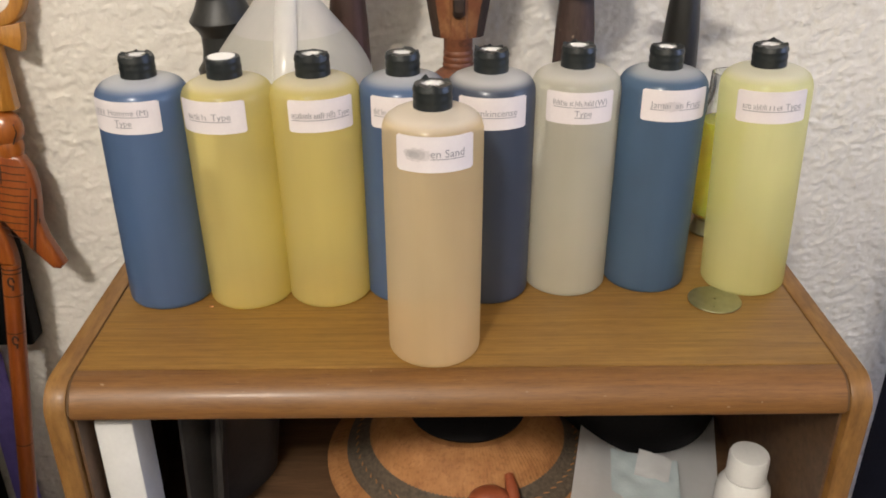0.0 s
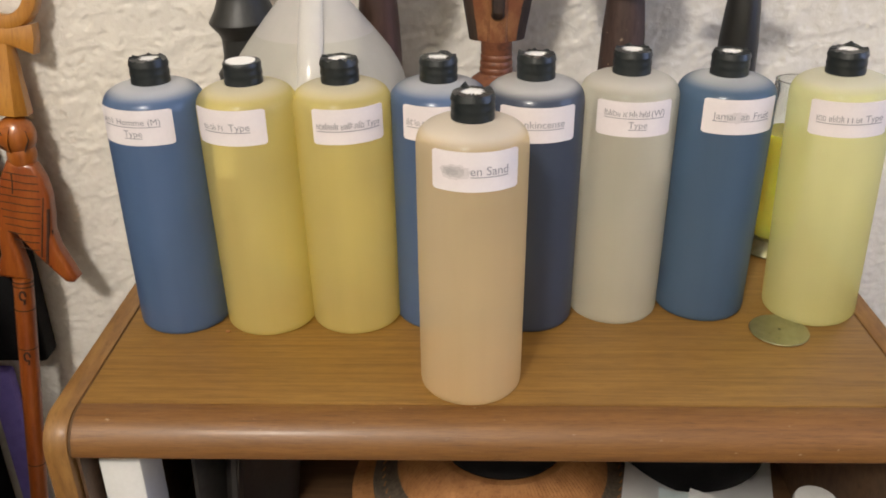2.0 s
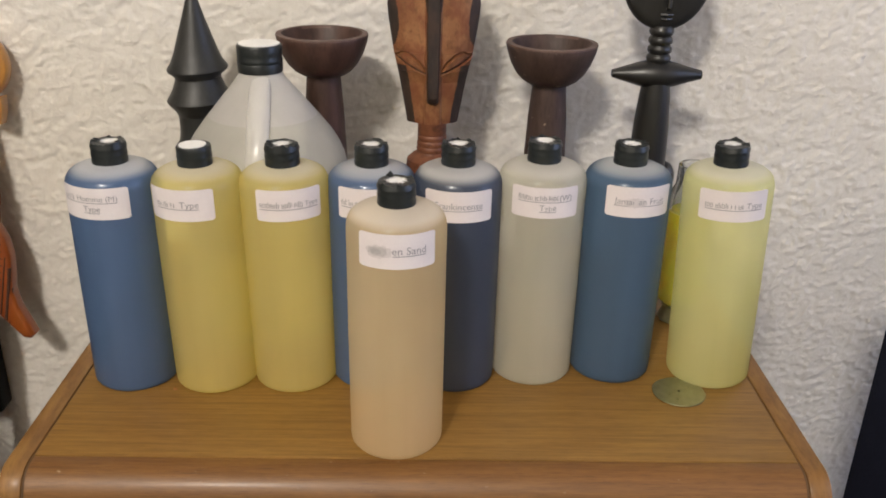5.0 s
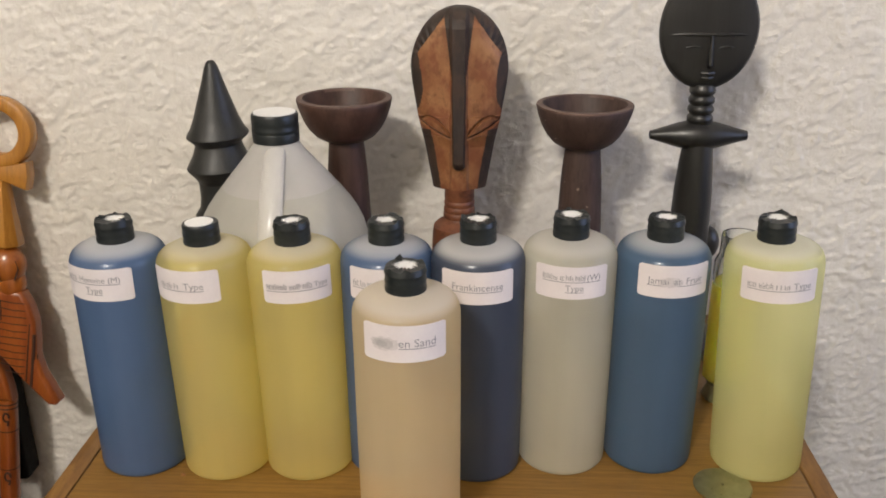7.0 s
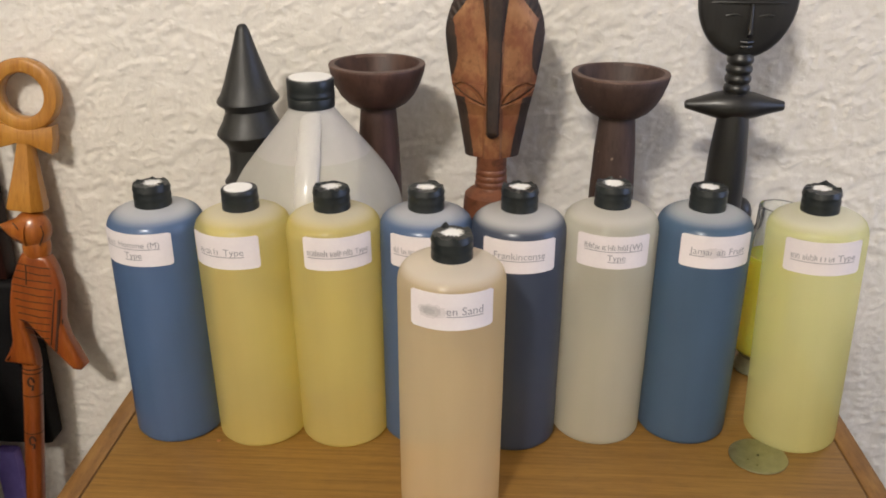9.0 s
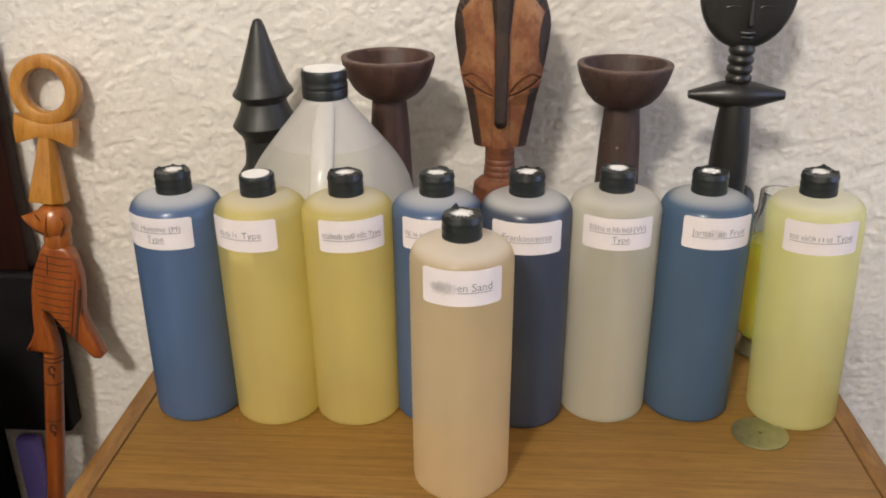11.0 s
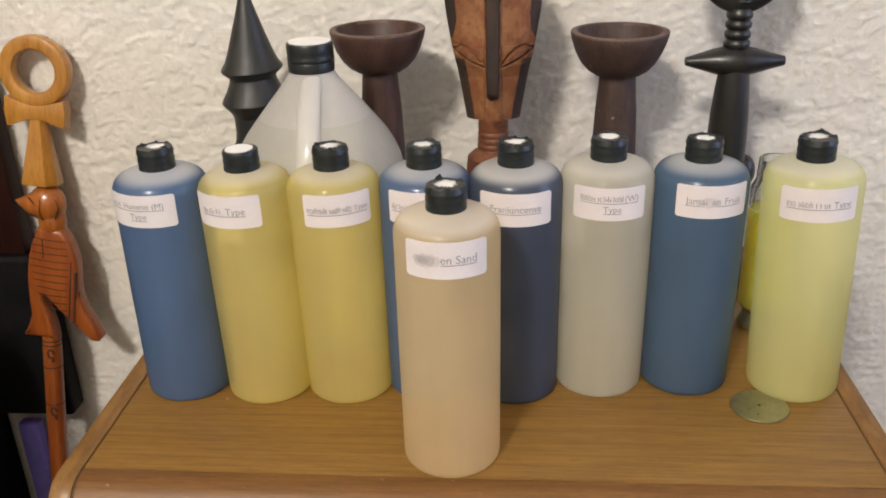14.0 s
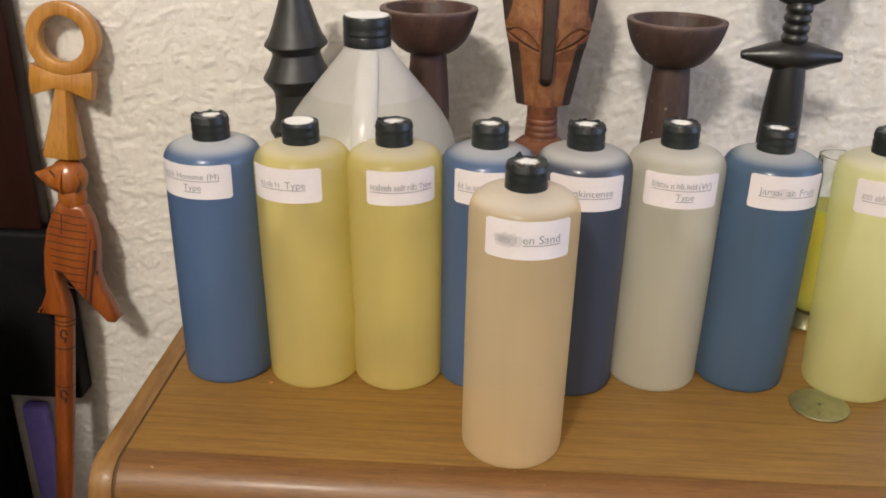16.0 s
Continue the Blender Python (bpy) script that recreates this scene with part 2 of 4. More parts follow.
for m, gloss in ((M_BLACK, 0.12), (M_NAVY, 0.1), (M_CABINET, 0.2), (M_GREY, 0.3)):
    m.node_tree.nodes["Principled BSDF"].inputs["Specular IOR Level"].default_value = gloss

M_GLASS, gn, gl, gp = material("clear_glass")
gp.inputs["Base Color"].default_value = (0.95, 0.97, 0.95, 1)
gp.inputs["Roughness"].default_value, gp.inputs["Transmission Weight"].default_value, gp.inputs["IOR"].default_value = 0.03, 1.0, 1.45

YELLOW = filled("yellow_liquid", (0.95, 0.80, 0.25), 0.52, 0.46, 0.24, depth=0.4)
BLUE = filled("blue_liquid", (0.078, 0.158, 0.330), 0.34, 0.2, 0.055, dome=0.34)
NAVY = filled("dark_blue_liquid", (0.046, 0.070, 0.130), 0.36, 0.2, 0.05, dome=0.34)
TEAL = filled("teal_blue_liquid", (0.076, 0.160, 0.285), 0.42, 0.2, 0.055, dome=0.34)
PALE = filled("pale_straw_liquid", (0.82, 0.80, 0.66), 0.48, 0.46, 0.15, depth=0.4)
LEMON = filled("lemon_liquid", (0.88, 0.87, 0.40), 0.52, 0.46, 0.24, depth=0.4)
PEACH = filled("peach_liquid", (0.97, 0.73, 0.39), 0.54, 0.44, 0.32, depth=0.4)
JUG_WATER = filled("clear_liquid_jug", (0.72, 0.71, 0.64), 0.44, fill_top=0.4)[0]
M_EMPTY = filled("empty_polyethylene", (0.77, 0.76, 0.74), 0.42, fill_top=0.4)[0]
M_HANDLE = filled("moulded_polyethylene", (0.76, 0.75, 0.73), 0.32, fill_top=0.4)[0]
LIME = milky("yellow_liquid", (0.62, 0.57, 0.12))


# ---- helpers for meshes ----
def mesh_of(name, bm, mats, smooth=True):
    me = bpy.data.meshes.new(name)
    bmesh.ops.recalc_face_normals(bm, faces=bm.faces)
    bm.to_mesh(me)
    bm.free()
    for m in mats if isinstance(mats, (list, tuple)) else [mats]:
        me.materials.append(m)
    if smooth:
        me.polygons.foreach_set("use_smooth", [True] * len(me.polygons))
        me.set_sharp_from_angle(angle=radians(38))
    return me


def part(name, bm, mats, parent=None, label="", smooth=True):
    ob = new(name, mesh_of(name, bm, mats, smooth))
    ob.parent = parent
    return tagged(ob, label)


def thing(name, x=0, y=0, z=0, label="", category="", group="", kind="", rz=0):
    ob = new(name)
    ob.empty_display_size = 0.02
    ob.matrix_basis = pose(x, y, z, 0, 0, rz)
    return tagged(ob, label, category, group, kind)


def lathe(bm, profile, seg=48, x=0, y=0, mat=0, sx=1.0, sy=1.0):
    """Turns (radius, height) pairs about the upright axis; ends with radius 0 close."""
    rings = []
    for r, z in profile:
        if r < 1e-6:
            rings.append([bm.verts.new((x, y, z))])
        else:
            rings.append([bm.verts.new((x + sx * r * math.cos(2 * math.pi * k / seg), y + sy * r * math.sin(2 * math.pi * k / seg), z)) for k in range(seg)])
    for a, b in zip(rings, rings[1:]):
        for k in range(seg):
            q = [a[k % len(a)], a[(k + 1) % len(a)], b[(k + 1) % len(b)], b[k % len(b)]]
            q = list(dict.fromkeys(q))
            if len(q) > 2:
                bm.faces.new(q).material_index = mat
    return bm


def box(bm, lo, hi, bevel=0.0, mat=0, seg=2):
    ret = bmesh.ops.create_cube(bm, size=1.0)
    vs = ret["verts"]
    for v in vs:
        v.co = Vector([lo[i] + (v.co[i] + 0.5) * (hi[i] - lo[i]) for i in range(3)])
    faces = {f for v in vs for f in v.link_faces}
    for f in faces:
        f.material_index = mat
    if bevel:
        edges = list({e for v in vs for e in v.link_edges})
        bmesh.ops.bevel(bm, geom=edges, offset=bevel, segments=seg, affect="EDGES", profile=0.5)
    return bm


def extrude_outline(bm, outline, depth, axis="x", at=0.0, mat=0, bevel=0.0, seg=2):
    """A closed outline in a plane, thickened along an axis from at to at + depth."""
    def place(u, v, w):
        return {"x": (w, u, v), "y": (u, w, v), "z": (u, v, w)}[axis]
    a = [bm.verts.new(place(u, v, at)) for u, v in outline]
    b = [bm.verts.new(place(u, v, at + depth)) for u, v in outline]
    fs = [bm.faces.new(a), bm.faces.new(list(reversed(b)))]
    n = len(a)
    for k in range(n):
        fs.append(bm.faces.new((a[k], b[k], b[(k + 1) % n], a[(k + 1) % n])))
    for f in fs:
        f.material_index = mat
    bmesh.ops.recalc_face_normals(bm, faces=fs)
    if bevel:
        rim = [e for f in fs[:2] for e in f.edges]
        bmesh.ops.bevel(bm, geom=rim, offset=bevel, segments=seg, affect="EDGES", profile=0.5)
    return bm


def tube(bm, points, radius, seg=12, mat=0, flat=1.0):
    """A round bar along points; radius may be a list."""
    pts = [Vector(p) for p in points]
    rings = []
    for k, p in enumerate(pts):
        d = (pts[min(k + 1, len(pts) - 1)] - pts[max(k - 1, 0)]).normalized()
        side = d.cross(Vector((0, 1, 0.01))).normalized()
        up = side.cross(d)
        r = radius[k] if isinstance(radius, (list, tuple)) else radius
        rings.append([bm.verts.new(p + r * (math.cos(2 * math.pi * j / seg) * side + flat * math.sin(2 * math.pi * j / seg) * up)) for j in range(seg)])
    for a, b in zip(rings, rings[1:]):
        for j in range(seg):
            bm.faces.new((a[j], a[(j + 1) % seg], b[(j + 1) % seg], b[j])).material_index = mat
    bm.faces.new(rings[0]).material_index = mat
    bm.faces.new(list(reversed(rings[-1]))).material_index = mat
    return bm


def ball(bm, c, r, sx=1, sy=1, sz=1, mat=0, u=20, v=12):
    ret = bmesh.ops.create_uvsphere(bm, u_segments=u, v_segments=v, radius=r)
    for w in ret["verts"]:
        w.co = Vector((c[0] + w.co.x * sx, c[1] + w.co.y * sy, c[2] + w.co.z * sz))
        for f in w.link_faces:
            f.material_index = mat
    return bm


def text_mesh(bm, words, size, centre, radius, angle, mat=0, slant=0.0, align="CENTER"):
    """Letters of the built-in font laid round an upright cylinder."""
    cu = bpy.data.curves.new("words", "FONT")
    cu.body, cu.size, cu.align_x, cu.align_y = words, size, align, "CENTER"
    cu.resolution_u = 3
    ob = bpy.data.objects.new("words", cu)
    scene.collection.objects.link(ob)
    bpy.context.view_layer.update()
    me = bpy.data.meshes.new_from_object(ob)
    vs = []
    for v in me.vertices:
        x, z = v.co.x + centre[0], v.co.y + centre[1] + slant * (v.co.x + centre[0])
        a = angle + x / radius
        vs.append(bm.verts.new((radius * math.sin(a), -radius * math.cos(a), z)))
    for p in me.polygons:
        try:
            bm.faces.new([vs[i] for i in p.vertices]).material_index = mat
        except ValueError:
            pass
    width = max(v.co.x for v in me.vertices) - min(v.co.x for v in me.vertices)
    bpy.data.objects.remove(ob)
    bpy.data.curves.remove(cu)
    bpy.data.meshes.remove(me)
    return width


def curved_strip(bm, x0, x1, z0, z1, radius, angle, mat=0, slant=0.0, n=None):
    """A strip that lies on an upright cylinder, x runs round it."""
    n = n or max(1, int((x1 - x0) / 0.002))
    cols = []
    for k in range(n + 1):
        x = x0 + (x1 - x0) * k / n
        a = angle + x / radius
        p = (radius * math.sin(a), -radius * math.cos(a))
        cols.append((bm.verts.new((*p, z0 + slant * x)), bm.verts.new((*p, z1 + slant * x))))
    for a, b in zip(cols, cols[1:]):
        bm.faces.new((a[0], b[0], b[1], a[1])).material_index = mat


# ---- the room ----
def plaster_wall():
    """Knockdown plaster: flattened, trowelled lumps in real relief where the camera looks, plain beyond."""
    x0, x1, z0, z1, step = -0.66, 0.62, 0.04, 1.02, 0.0021
    nx, nz = int((x1 - x0) / step), int((z1 - z0) / step)
    verts, faces = [], []
    for j in range(nz + 1):
        z = z0 + (z1 - z0) * j / nz
        for i in range(nx + 1):
            x = x0 + (x1 - x0) * i / nx
            w = noise.noise((x * 26, 3.1, z * 26))
            u, v = x * 0.88 + z * 0.47, z * 0.88 - x * 0.47
            a = noise.noise((u * 56 + w * 0.8, 7.7, v * 90 + w * 0.6))
            b = noise.noise((u * 170, 1.3, v * 250))
            c = noise.noise((x * 330, 4.4, z * 330))
            big = noise.noise((x * 9, 9.2, z * 9))
            lump = max(0.0, min(1.0, (a + 0.50 * b + 0.22 * c + 0.06) / 0.24))
            h = 0.26 * lump * (0.75 + 0.25 * big) + 0.09 * b + 0.07 * c + 0.12 * big
            edge = min(1.0, min(i, nx - i, j, nz - j) / 6)
            verts.append((x, WALL - 0.0051 * h * edge - 0.0005 * edge, z))
    for j in range(nz):
        for i in range(nx):
            k = j * (nx + 1) + i
            faces.append((k, k + 1, k + nx + 2, k + nx + 1))
    # plain margins and the wall's thickness
    n = len(verts)
    X0, X1, Z0, Z1, YB = -2.2, 1.8, 0.0, 2.75, WALL + 0.1
    verts += [(X0, WALL, Z0), (X1, WALL, Z0), (X1, WALL, Z1), (X0, WALL, Z1), (x0, WALL, z0), (x1, WALL, z0), (x1, WALL, z1), (x0, WALL, z1)]
    faces += [(n, n + 1, n + 5, n + 4), (n + 1, n + 2, n + 6, n + 5), (n + 2, n + 3, n + 7, n + 6), (n + 3, n, n + 4, n + 7)]
    verts += [(X0, YB, Z0), (X1, YB, Z0), (X1, YB, Z1), (X0, YB, Z1)]
    b = n + 8
    faces += [(b, b + 3, b + 2, b + 1), (n, b, b + 1, n + 1), (n + 1, b + 1, b + 2, n + 2), (n + 2, b + 2, b + 3, n + 3), (n + 3, b + 3, b, n)]
    me = bpy.data.meshes.new("wall_north")
    me.from_pydata(verts, [], faces)
    me.polygons.foreach_set("use_smooth", [True] * (nx * nz) + [False] * (len(faces) - nx * nz))
    me.materials.append(M_WALL)
    me.update()
    return tagged(new("wall_north", me), "cream knockdown-plastered wall with trowelled lumps", "wall", kind="structure")


plaster_wall()
for name, lo, hi, m, label in (
        ("floor", (-2.2, -2.6, -0.08), (1.8, 0.9, 0.0), M_FLOOR, "worn brownish-grey carpet on the floor"),
        ("ceiling", (-2.2, -2.6, 2.75), (1.8, 1.0, 2.83), M_PAINT, "plain off-white painted ceiling"),
        ("wall_west", (-2.3, -2.6, 0), (-2.2, 1.0, 2.75), M_PAINT, "plain off-white painted wall"),
        ("wall_south", (-2.3, -2.7, 0), (1.9, -2.6, 2.75), M_PAINT, "plain off-white painted wall")):
    tagged(part(name, box(bmesh.new(), lo, hi), m, None, label, smooth=False), category=name.split("_")[0], kind="structure")

# opening out of view, cut where the added cool light stands
bm = bmesh.new()
for lo, hi in (((1.8, -2.6, 0), (1.9, -0.4, 2.75)), ((1.8, 0.6, 0), (1.9, 1.0, 2.75)), ((1.8, -0.4, 0), (1.9, 0.6, 0.8)), ((1.8, -0.4, 1.8), (1.9, 0.6, 2.75))):
    box(bm, lo, hi)
tagged(part("wall_east", bm, M_PAINT, None, "plain off-white painted wall with an unseen opening for the added cool light", smooth=False), category="wall", kind="structure")


# ---- the stand ----
SL, SR = -0.2710, 0.3050      # outer faces of its sides
IL, IR = -0.2535, 0.2880      # inner faces
FRONT, BACK, SHELF = 0.4780, 0.885, 0.355


def stand():
    ob = thing("wooden_stand", 0, 0, 0, "medium-brown oak stand with rounded front edge and open shelf", "stand")
    # side panels with a rounded upper front corner
    r = 0.0225
    outline = [(BACK, 0.0), (BACK, TOP), (FRONT + r, TOP)]
    outline += [(FRONT + r - r * math.sin(a), TOP - r + r * math.cos(a)) for a in [math.pi / 2 * k / 10 for k in range(1, 11)]]
    outline += [(FRONT + 0.002, 0.30), (FRONT + 0.002, 0.0)]
    for x in (SL, IR + 0.0012):
        part("side_panel", extrude_outline(bmesh.new(), outline, 0.0163, "x", x, bevel=0.0022), M_SIDE, ob, "lighter oak side with a rounded corner")
    # top board and the rounded nosing, with a fine joint between them
    part("top_board", box(bmesh.new(), (IL, 0.5058, TOP - 0.016), (IR, BACK, TOP), 0.0008), M_TOP, ob)
    nose = [(0.5046, TOP - 0.0003)] + [(0.5005 - 0.0218 * math.sin(a), TOP - 0.0221 + 0.0218 * math.cos(a)) for a in [math.pi / 2 * k / 14 for k in range(0, 15)]]
    nose += [(0.4790, TOP - 0.0238), (0.4802, TOP - 0.0250), (0.4825, TOP - 0.0256), (0.5046, TOP - 0.0256)]
    part("nosing", extrude_outline(bmesh.new(), nose, IR - IL - 0.0016, "x", IL + 0.0008, bevel=0.0), M_NOSE, ob, "glossy half-round front edge with small scuffs")
    part("joint", box(bmesh.new(), (IL, 0.5040, TOP - 0.016), (IR, 0.5062, TOP - 0.0016)), M_GAP, ob, "dark joint line")
    for x in (IL - 0.0012, IR - 0.0002):
        part("joint", box(bmesh.new(), (x, 0.5045, TOP - 0.016), (x + 0.0014, BACK, TOP - 0.0012)), M_GAP, ob, "dark joint line")
        part("joint", extrude_outline(bmesh.new(), [(0.5045 + (u - 0.5045) * 0.96, TOP - 0.0128 + (v - TOP + 0.0128) * 0.92) for u, v in nose], 0.0014, "x", x), M_GAP, ob, "dark joint line")
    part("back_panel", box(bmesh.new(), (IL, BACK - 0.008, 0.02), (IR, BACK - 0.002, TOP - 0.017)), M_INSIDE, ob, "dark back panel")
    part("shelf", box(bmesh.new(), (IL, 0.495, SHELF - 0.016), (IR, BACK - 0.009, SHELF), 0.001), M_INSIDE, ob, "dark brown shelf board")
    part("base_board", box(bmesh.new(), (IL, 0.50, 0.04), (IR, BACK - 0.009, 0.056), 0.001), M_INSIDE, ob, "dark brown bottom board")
    # thin dark sheets over the sides' inner faces, painted as if in shade
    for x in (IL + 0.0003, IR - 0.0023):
        part("lining", box(bmesh.new(), (x, 0.484, 0.057), (x + 0.002, BACK - 0.01, TOP - 0.0268)), M_INSIDE, ob, "thin dark sheet, shade put into its colour")
    return ob


stand()

# ---- bottles ----
R = 0.0335
BODY = [(0.0, 0.0012), (0.0245, 0.0008), (0.0292, 0.0), (0.0316, 0.0006), (0.0329, 0.0024), (0.0332, 0.0052), (0.0333, 0.03), (0.0334, 0.06), (R, 0.09), (R, 0.12), (R, 0.145), (0.0336, 0.160), (0.0335, 0.1675),
        (0.0332, 0.1702), (0.0325, 0.1726), (0.0314, 0.1748), (0.0300, 0.1765)]
SHOULDER = [(0.0300, 0.1765), (0.0278, 0.1782), (0.0250, 0.1796), (0.0210, 0.1808), (0.0165, 0.1817), (0.0130, 0.1823), (0.0118, 0.1838), (0, 0.1838)]


def cap_mesh(seed, clean=False, rc=0.0127, h=0.0152):
    """A ridged black screw cap; torn tape leaves a ragged black edge round the white top."""
    rnd = random.Random(seed)
    bm = bmesh.new()
    lathe(bm, [(rc * 0.93, 0), (rc * 1.01, 0.0006), (rc * 1.02, h * 0.22), (rc * 0.985, h * 0.30), (rc * 1.015, h * 0.40), (rc * 1.015, h * 0.55), (rc * 0.985, h * 0.63), (rc * 1.0, h * 0.72),
               (rc * 0.995, h * 0.92), (rc * 0.95, h * 0.985), (rc * 0.88, h), (rc * 0.80, h - 0.0004), (0, h - 0.0004)], 40)
    # ragged rim of torn tape
    if not clean:
        n = 38
        inner, outer, top = [], [], []
        wide = rnd.uniform(0.46, 0.58)
        turned = radians(seed * 47)
        off = Vector((math.sin(turned), math.cos(turned), 0)) * rc * rnd.uniform(0.08, 0.22)
        tall = rnd.uniform(0, 6.28)
        for k in range(n):
            a = 2 * math.pi * k / n
            ri = rc * (wide + 0.06 + (0.14 * rnd.random() if k % 2 else -0.24 * rnd.random()))
            lift = 0.0005 + 0.0017 * rnd.random() ** 2 + (0.0016 if abs(math.sin((a - tall) / 2)) < 0.10 else 0)
            d = Vector((math.cos(a), math.sin(a), 0))
            inner.append(bm.verts.new(d * ri + off + Vector((0, 0, h + 0.0007))))
            top.append(bm.verts.new(d * rc * 0.95 + Vector((0, 0, h + lift))))
            outer.append(bm.verts.new(d * rc * 1.035 + Vector((0, 0, h - 0.0022 - 0.001 * rnd.random()))))
        for k in range(n):
            j = (k + 1) % n
            bm.faces.new((inner[k], inner[j], top[j], top[k]))
            bm.faces.new((top[k], top[j], outer[j], outer[k]))
    return bm


def bars(bm, x0, x1, z, height, radius, angle, seed, mat=0, slant=0.0):
    """Unreadable writing: short bars of a line of letters."""
    rnd = random.Random(seed)
    x = x0
    while x < x1 - 0.0006:
        w = rnd.choice((0.0007, 0.0017, 0.0019, 0.0022))
        tall = height * (0.92 if rnd.random() < 0.25 else 0.66)
        a, b, low = x, min(x1, x + w), z - height * 0.40
        if w < 0.001:
            curved_strip(bm, a, b, low, low + tall, radius, angle, mat, slant, 1)
        else:
            # two thin uprights with a bar between them at one or two heights
            t = 0.00045
            curved_strip(bm, a, a + t, low, low + tall, radius, angle, mat, slant, 1)
            if rnd.random() < 0.7:
                curved_strip(bm, b - t, b, low, low + height * 0.62, radius, angle, mat, slant, 1)
            for q in rnd.sample((0.0, 0.30, 0.58), 2):
                curved_strip(bm, a + t, b - t, low + height * q, low + height * q + t, radius, angle, mat, slant, 1)
        x += w + 0.0006
        if rnd.random() < 0.10:
            x += 0.0014


def bottle(x, y, fill, look_of, turn, lines, seed, label_z=0.1465, clean=False, smudge=None, lean=0.0, label_w=0.0532, tilt=0.0, squat=0.0):
    ob = thing("plastic_bottle", x, y, TOP, look_of, "bottle", "row of labelled plastic bottles")
    ob.matrix_basis = pose(x, y, TOP + 0.0292 * math.sin(radians(abs(tilt))), 0, tilt, 0)
    bm = lathe(lathe(bmesh.new(), BODY, 64), SHOULDER, 64)
    bmesh.ops.remove_doubles(bm, verts=bm.verts, dist=0.00001)
    for v in bm.verts:
        v.co.z *= 1 - squat / 0.1818
    part("body", bm, fill, ob, "translucent body, paler at the empty shoulder")
    cap = part("cap", cap_mesh(seed, clean), M_CAP, ob, "black ridged screw cap with torn tape")
    cap.matrix_basis = pose(0, 0, 0.1818 - squat, 0, 0, seed * 47)
    disc = part("cap_top", lathe(bmesh.new(), [(0.0098, 0.0), (0.0098, 0.0006), (0, 0.0007)] if clean else [(0.0104, 0.0), (0.0104, 0.0005), (0, 0.0006)], 32), M_LINER, cap, "white disc on the cap")
    disc.matrix_basis = pose(0, 0.0006 if clean else 0, 0.0148)
    # paper label with its writing
    a, h = radians(turn), 0.0238
    bm = bmesh.new()
    w = label_w / 2
    n = 28
    cols = []
    for k in range(n + 1):
        u = -w + 2 * w * k / n
        c = 0.0012 * max(0, (abs(u) - w + 0.0012) / 0.0012)
        row = []
        for rr in (R + 0.00045, R + 0.0001):
            ang = a + u / R
            p = (rr * math.sin(ang), -rr * math.cos(ang))
            row.append((bm.verts.new((*p, label_z + c + lean * u)), bm.verts.new((*p, label_z + h - c + lean * u))))
        cols.append(row)
    for p, q in zip(cols, cols[1:]):
        bm.faces.new((p[0][0], q[0][0], q[0][1], p[0][1]))
        bm.faces.new((p[0][1], q[0][1], q[1][1], p[1][1]))
        bm.faces.new((p[0][0], p[1][0], q[1][0], q[0][0]))
    for e in (cols[0], cols[-1]):
        bm.faces.new((e[0][0], e[0][1], e[1][1], e[1][0]))
    tag = part("label", bm, M_LABEL, ob, "white paper label with underlined grey writing")
    bm = bmesh.new()
    rr = R + 0.00065
    many = len(lines)
    for i, bits in enumerate(lines):
        z = label_z + h * (0.52 if many == 1 else (0.66, 0.34)[i])
        size = 0.0070 if many == 1 else 0.0064
        lo, hi = 9, -9
        for kind, what, cx, wide in bits:
            if kind == "text":
                ww = text_mesh(bm, what, size * wide, (cx, z), rr, a, 0, lean)
                lo, hi = min(lo, cx - ww / 2), max(hi, cx + ww / 2)
            else:
                bars(bm, cx - wide / 2, cx + wide / 2, z, size * 0.7, rr, a, seed * 7 + i, 1, lean)
                lo, hi = min(lo, cx - wide / 2), max(hi, cx + wide / 2)
        curved_strip(bm, lo, hi, z - size * 0.52, z - size * 0.44, rr, a, 0, lean)
    part("writing", bm, [M_INK, M_INK_FAINT], tag, "grey underlined letters", smooth=False)
    if smudge:
        bm = bmesh.new()
        rnd = random.Random(seed)
        for layer, (wide, shift) in enumerate(((1.0, 0.0), (0.74, -0.0008), (0.42, -0.0016))[:smudge[3]]):
            rad = rr + 0.00008 + 0.00005 * layer
            ring = []
            for k in range(30):
                t = 2 * math.pi * k / 30
                f = wide * (1 + 0.14 * rnd.uniform(-1, 1))
                ang = a + (smudge[0] + shift + smudge[1] * f * math.cos(t)) / R
                ring.append(bm.verts.new((rad * math.sin(ang), -rad * math.cos(ang), label_z + h * 0.5 + smudge[2] * f * math.sin(t))))
            ang = a + (smudge[0] + shift) / R
            mid = bm.verts.new((rad * math.sin(ang), -rad * math.cos(ang), label_z + h * 0.5))
            for k in range(30):
                bm.faces.new((mid, ring[k], ring[(k + 1) % 30])).material_index = layer
        part("smudge", bm, M_SMUDGE, tag, "smeared grey ink", smooth=False)
    return ob


T, B = "text", "bars"
bottle(-0.2140, 0.6180, BLUE, "tall plastic bottle of blue liquid with black cap", -11, [[(B, "", -0.0185, 0.010), (T, "Homme (M)", 0.0050, 0.95)], [(T, "Type", 0.001, 1)]], 1, label_w=0.0556, squat=0.0025)
bottle(-0.1480, 0.6160, YELLOW, "tall plastic bottle of golden yellow liquid, smooth black cap", -13, [[(B, "", -0.0095, 0.016), (T, "Type", 0.0092, 1)]], 2, clean=True, tilt=-1.0, squat=0.0030)
